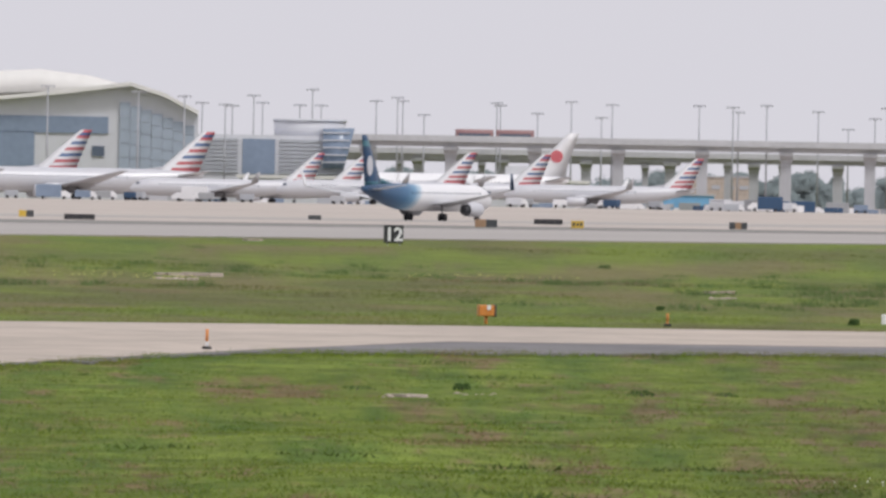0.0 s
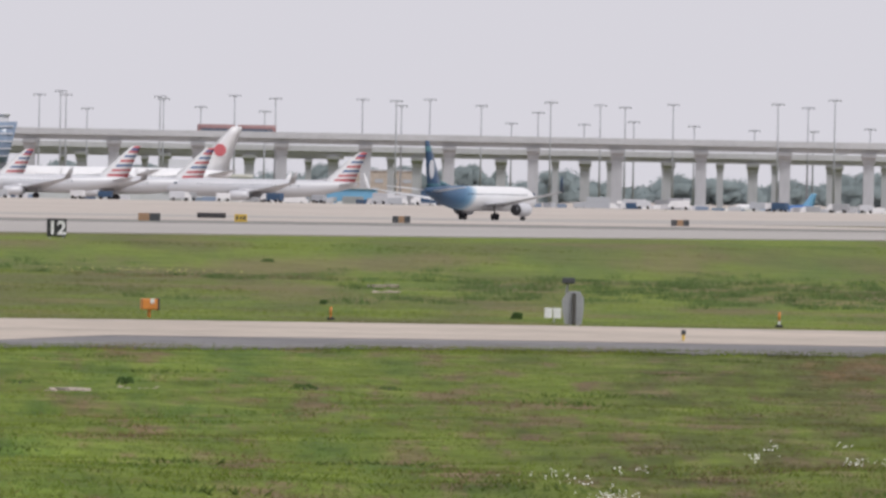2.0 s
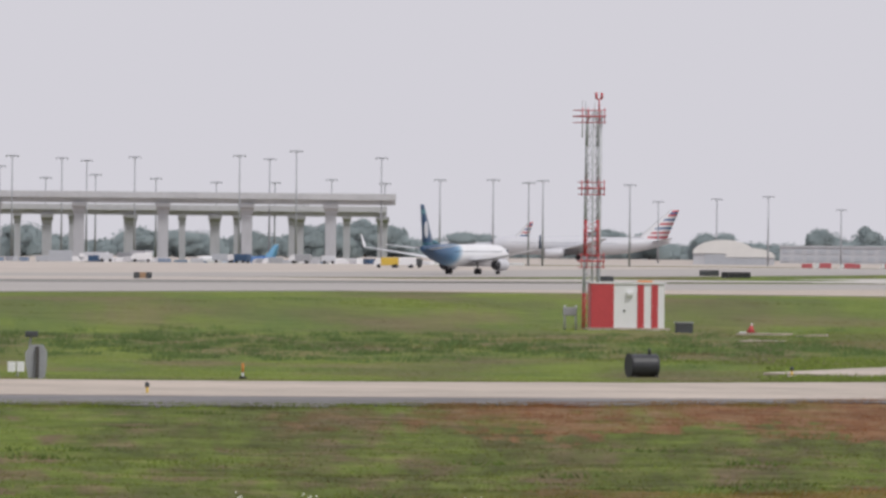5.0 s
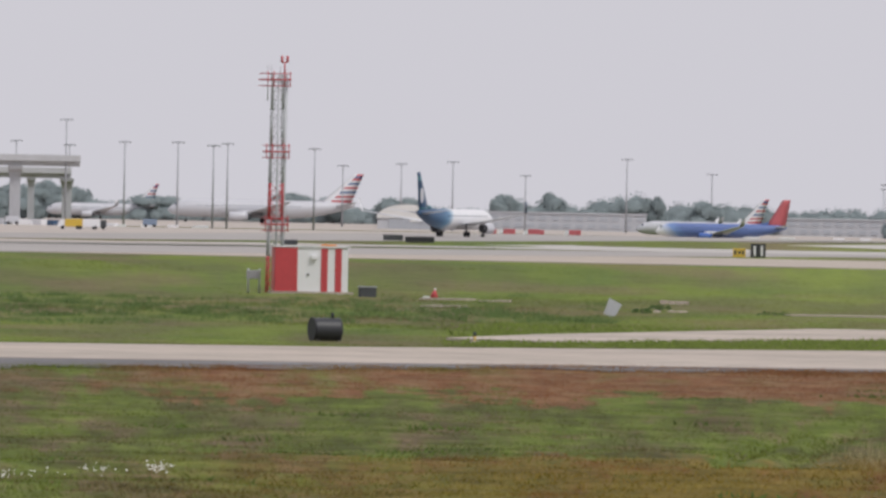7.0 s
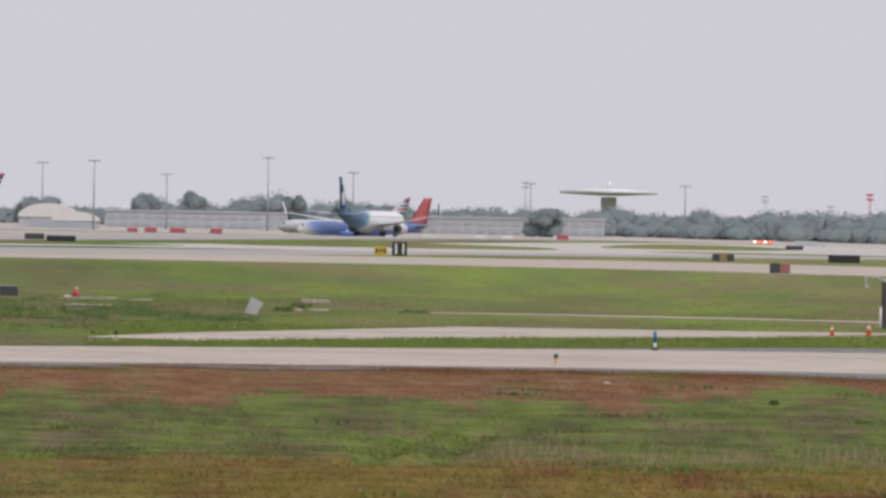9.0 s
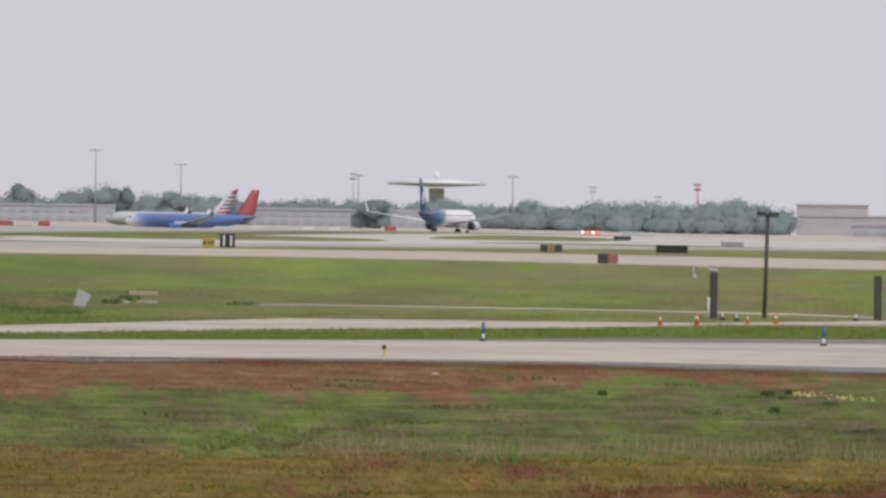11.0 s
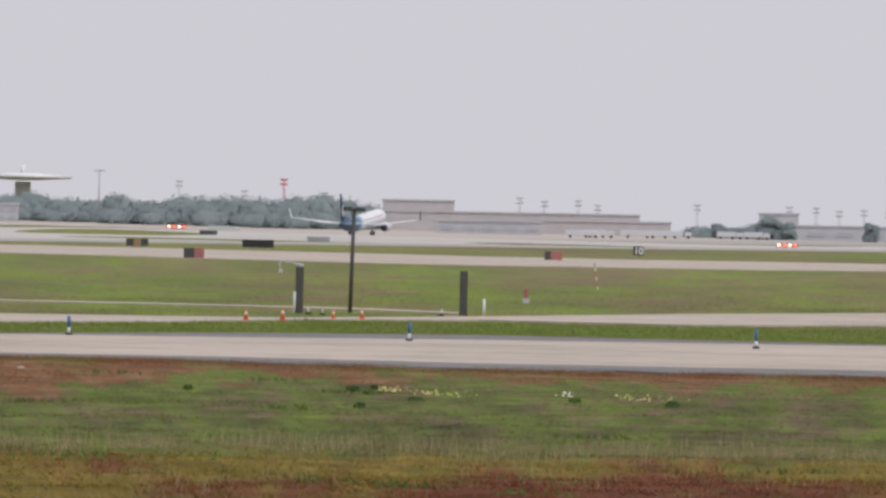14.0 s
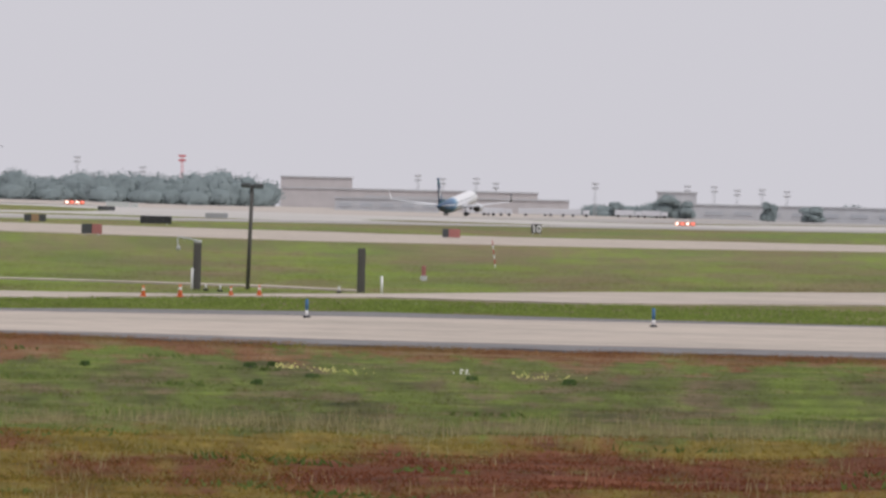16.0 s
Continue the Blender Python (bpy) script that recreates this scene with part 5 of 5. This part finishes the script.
def sow():
    rng = random.Random(21)
    near, mid = [], []
    for _ in range(88000):
        r = 62000 / rng.uniform(62000 / 262, 62000 / 72)
        left = rng.uniform(8.5, 30.5)
        if on_pavement(left, r):
            continue
        x, y = spot(left, r)
        c = growth(x, y)
        t = patch(x, y, 4, 12.0)
        h = .035 + .05 * max(0, t + .2)
        if c[0] > c[1] * 1.15:
            h *= 1.4
        near.append((x, y, ground_z(x, y) - .032, h * .5 + .05, .24, .042, 6, c * rng.uniform(.92, 1.16)))
    for _ in range(3600):
        r = rng.gauss(160, 2.5) if rng.random() < .6 else rng.uniform(104, 158)
        left = rng.uniform(9, 17.6)
        x, y = spot(left, r)
        if patch(left * 6, r * .2, 1, 15) < (.02 if r > 152 else .3):
            continue
        near.append((x, y, ground_z(x, y) - .01, rng.uniform(.12, .36), .2, .013, 4, STRAW * np.array((1.1, 1.15, 1.6)) * rng.uniform(.6, .95)))
    for _ in range(110):
        r = 62000 / rng.uniform(62000 / 250, 62000 / 90)
        left = rng.uniform(8.5, 30.5)
        if on_pavement(left, r):
            continue
        x, y = spot(left, r)
        near.append((x, y, ground_z(x, y) - .01, rng.uniform(.06, .13), .42, .08, 26, LUSH * rng.uniform(.8, 1.05)))
    for _ in range(42000):
        r = 62000 / rng.uniform(62000 / 780, 62000 / 292)
        left = rng.uniform(8.5, 30.5)
        x, y = spot(left, r)
        if on_pavement(left, r) or x < -318 or (x < -200 and y > 815):
            continue
        c = growth(x, y)
        if left < 19.8 and r < 385:
            mid.append((x, y, ground_z(x, y) - .02, rng.uniform(.08, .17), .5, .1, 9, GREEN * (.98, 1.0, 1.15) * rng.uniform(.95, 1.25)))
            continue
        t = patch(x, y, 24, 31.0) + .5 * patch(x, y, 7, 17.0)
        tall = smooth((t - .25) * 3) * (1 if left > 19.5 else .35) * (.3 if r < 350 else 1)
        mid.append((x, y, ground_z(x, y) - (.06 if left > 19.5 else .035), .095 + .11 * tall, .6, .085, 8, c * (1.12 - .16 * tall) * rng.uniform(.9, 1.12)))
    for _ in range(900):
        r, left = rng.gauss(425, 45), rng.uniform(19, 30.5)
        x, y = spot(left, r)
        if r < 345 or patch(x, y, 30, 41.0) < -.05 or x < -300:
            continue
        mid.append((x, y, ground_z(x, y) - .05, rng.uniform(.16, .38), .34, .06, 40, LUSH * (.98, 1.02, 1.35) * rng.uniform(.95, 1.3)))
    def edge_at(rows, left):
        for (a0, r0), (a1, r1) in zip(rows, rows[1:]):
            if a1 <= left <= a0:
                return r0 + (r1 - r0) * (a0 - left) / (a0 - a1)
    for _ in range(5200):
        left = rng.uniform(10.5, 29.5)
        r = edge_at(near_edge, left) + 1.5 - 7 * rng.random() ** 2
        x, y = spot(left, r)
        if patch(x, y, 3, 7.0) < -.25:
            continue
        near.append((x, y, ground_z(x, y), rng.uniform(.05, .15), .3, .03, 7, growth(x, y) * rng.uniform(.9, 1.25)))
    for _ in range(3000):
        left = rng.uniform(10.5, 29.5)
        r = edge_at(edge3 if left < 17.4 else far_edge, left) + 4 * rng.random() ** 2
        x, y = spot(left, r)
        mid.append((x, y, ground_z(x, y), rng.uniform(.05, .14), .35, .04, 7, growth(x, y) * rng.uniform(.9, 1.2)))
    blades("near_grass", "short green, straw and reddish grass of the near bank", near, M["blade"])
    blades("field_grass", "rough green grass and weeds of the airfield", mid, M["blade"])


sow()


def bush(left, r, h, w, seed, shade=.6, label="low dark green weed clump"):
    ob = thing("weed_clump", label, "plant", left, r, 0, "weed clumps")
    rng = np.random.default_rng(seed)
    n = 120
    bm = B()
    for i in range(n):
        a, q, zz = rng.uniform(0, 6.28), w * .5 * math.sqrt(rng.random()), h * rng.uniform(.1, 1)
        x, y = q * math.cos(a) * (1.2 - zz / h * .5), q * math.sin(a)
        s = h * .22
        t = rng.uniform(0, 6.28)
        bm.faces.new([bm.verts.new(p) for p in ((x - s * math.cos(t), y - s * math.sin(t), zz - s * .3), (x + s * math.cos(t), y + s * math.sin(t), zz), (x, y, zz + s))])
    part("leaves", bm, M["weed"], ob)
    part("stems", pole((0, 0, -.05), (0, 0, h * .6), .02), M["bark"], ob)


for i, (left, r, h, w) in enumerate(((26.507, 186, .17, .34), (24.307, 309, .28, .36), (25.02, 186, .09, .45), (25.5, 184, .15, .5), (27.1, 187, .09, .7), (27.3, 205, .08, .5), (25.4, 345, .2, .3), (25.72, 520, .25, .7), (18.8, 450, .3, 1.0), (18.7, 470, .35, 1.2), (18.05, 452, .25, 1.6),
                                     (16.03, 212, .14, .22), (15.1, 214, .16, .3), (14.75, 208, .12, .35), (13.85, 210, .14, .3), (14.98, 219, .14, .2), (15.06, 201, .14, .25), (13.3, 208, .16, .3))):
    bush(left, r, h * .75, w, i)


def flowers(name, label, spots, material, seed):
    rng = random.Random(seed)
    bm = B()
    for left, r, n, spread, h in spots:
        for _ in range(n):
            x, y = spot(left + rng.gauss(0, spread), r + rng.gauss(0, .9))
            z = ground_z(x, y) + h * rng.uniform(.5, 1.2)
            s = rng.uniform(.012, .026) * max(.6, min(1.3, r / 200))
            vs = [bm.verts.new((x + s * math.cos(a) , y + s * math.sin(a), z + s * .6 * math.sin(a * 2))) for a in (0, 1.26, 2.5, 3.77, 5.0)]
            top = bm.verts.new((x, y, z + s * 1.2))
            for i in range(5):
                bm.faces.new((vs[i], vs[(i + 1) % 5], top))
    me = bpy.data.meshes.new(name)
    bm.to_mesh(me)
    bm.free()
    me.materials.append(material)
    tagged(new(name, me), label, "flowers", kind="stuff")


flowers("white_flowers", "patches of small white wildflowers in the grass", ((23.75, 121, 70, .07, .06), (23.95, 124, 14, .08, .08), (24.15, 126, 14, .1, .1), (23.65, 131, 12, .06, .1), (22.95, 140, 14, .03, .12), (22.85, 142, 10, .03, .12), (22.40, 139, 26, .05, .06), (22.15, 140, 10, .06, .06), (21.85, 142, 24, .07, .06), (21.50, 143, 40, .04, .08), (22.45, 144, 6, .05, .1), (13.9, 214, 16, .03, .12)), M["petal"], 4)
flowers("yellow_flowers", "clumps of small yellow wildflowers in the grass", ((14.9, 213, 22, .035, .12), (14.6, 212, 22, .09, .10), (13.55, 213, 18, .04, .12), (13.35, 212, 14, .07, .10), (14.75, 214, 8, .12, .1), (26.3, 460, 60, .25, .3), (28.4, 430, 60, .3, .3)), M["ypetal"], 6)


def stones(left, r, n, w, seed, label):
    ob = thing("rubble_patch", label, "rubble", left, r, 0, "rubble patches")
    rng = random.Random(seed)
    for _ in range(n):
        x, y, s = rng.uniform(-w, w), rng.uniform(-1.0, 1.0), rng.uniform(.02, .055) * (r / 180)
        b = B()
        bmesh.ops.create_icosphere(b, subdivisions=1, radius=s)
        for v in b.verts:
            v.co = Vector((v.co.x * 1.5, v.co.y, v.co.z * .6)) * rng.uniform(.8, 1.2) + Vector((x, y, s * .2))
        part("stone", b, M["stone"], ob)


stones(26.83, 182, 14, .4, 1, "pale stones in a bare patch of grass")
stones(26.45, 184, 8, .4, 2, "pale stones beside a weed clump")
stones(28.1, 440, 14, 1.4, 3, "pale broken concrete in the grass")
stones(25.05, 395, 10, .5, 4, "pale broken concrete in the grass")
stones(19.9, 470, 14, .9, 5, "pale broken concrete in the grass")
stones(18.62, 462, 12, .9, 6, "reddish broken concrete in the grass")
stones(16.967, 244, 2, .05, 7, "white stone at the taxiway's edge")


def slab(left, r, w, d, h, seed, label="pale broken concrete slab lying in the grass"):
    """A cracked flat slab with an uneven outline."""
    ob = thing("broken_concrete", label, "rubble", left, r, seed * 7 - 20, "broken slabs")
    rng = random.Random(seed)
    x = -w / 2
    while x < w / 2 - .1:
        q = min(w / 2, x + rng.uniform(.35, .8))
        b = B()
        y0, y1 = -d / 2 * rng.uniform(.7, 1.1), d / 2 * rng.uniform(.7, 1.1)
        loft(b, [[(x + .02, y0, z), (q - .02, y0 * rng.uniform(.8, 1.1), z), (q - .02, y1, z), (x + .02, y1 * .9, z)] for z in (-.05, h * rng.uniform(.8, 1.2))])
        for f in b.faces:
            f.smooth = False
        part("piece", b, M["stone"], ob)
        x = q


for i, (left, r, w, d, h) in enumerate(((19.89, 517, 2.7, 1.5, .10), (19.93, 467, 1.7, 1.2, .09), (19.63, 512, 1.6, 1.2, .08), (18.62, 517, 1.5, .9, .20), (28.06, 453, 3.0, 1.6, .14), (27.7, 640, 1.1, 1.4, .12), (25.07, 420, 1.1, 1.0, .12), (26.8, 182, .5, .7, .05))):
    slab(left, r, w, d, h, i)


# ---- what moves ----
def motions():
    rows = []
    for k in range(33):
        t = k * .5
        y = 1356.08 + 67.3507 * t + 1.45803 * t ** 2 - 0.037154 * t ** 3 + 0.0014127 * t ** 4
        up = 5.3 * smooth((t - 11.0) / 2.6) + .6 * smooth((t - 14) / 2)
        rows.append((t, pose(-683, y, ground_z(-683, y) + .08 + .55 * smooth((t - 11.5) / 2.5) + .3 * smooth((t - 14.5) / 2), up, 0, 0)))
    walk(departing, rows)
    rows = []
    for t in (0, 4, 8, 12, 16):
        left = 26.35 - .2215 * t
        x, y = spot(left, train_track[0] / math.cos(radians(left - 24.64)))
        rows.append((t, pose(x, y, train_track[1], 0, 0, 24.64)))
    walk(train, rows)
    rows = []
    for t in (0, 4, 8, 12, 16):
        left = 21.86 + .165 * (t - 7)
        x, y = spot(left, 3500)
        rows.append((t, pose(x, y, ground_z(x, y) + .06, 0, 0, left + 91)))
    walk(taxiing, rows)


motions()
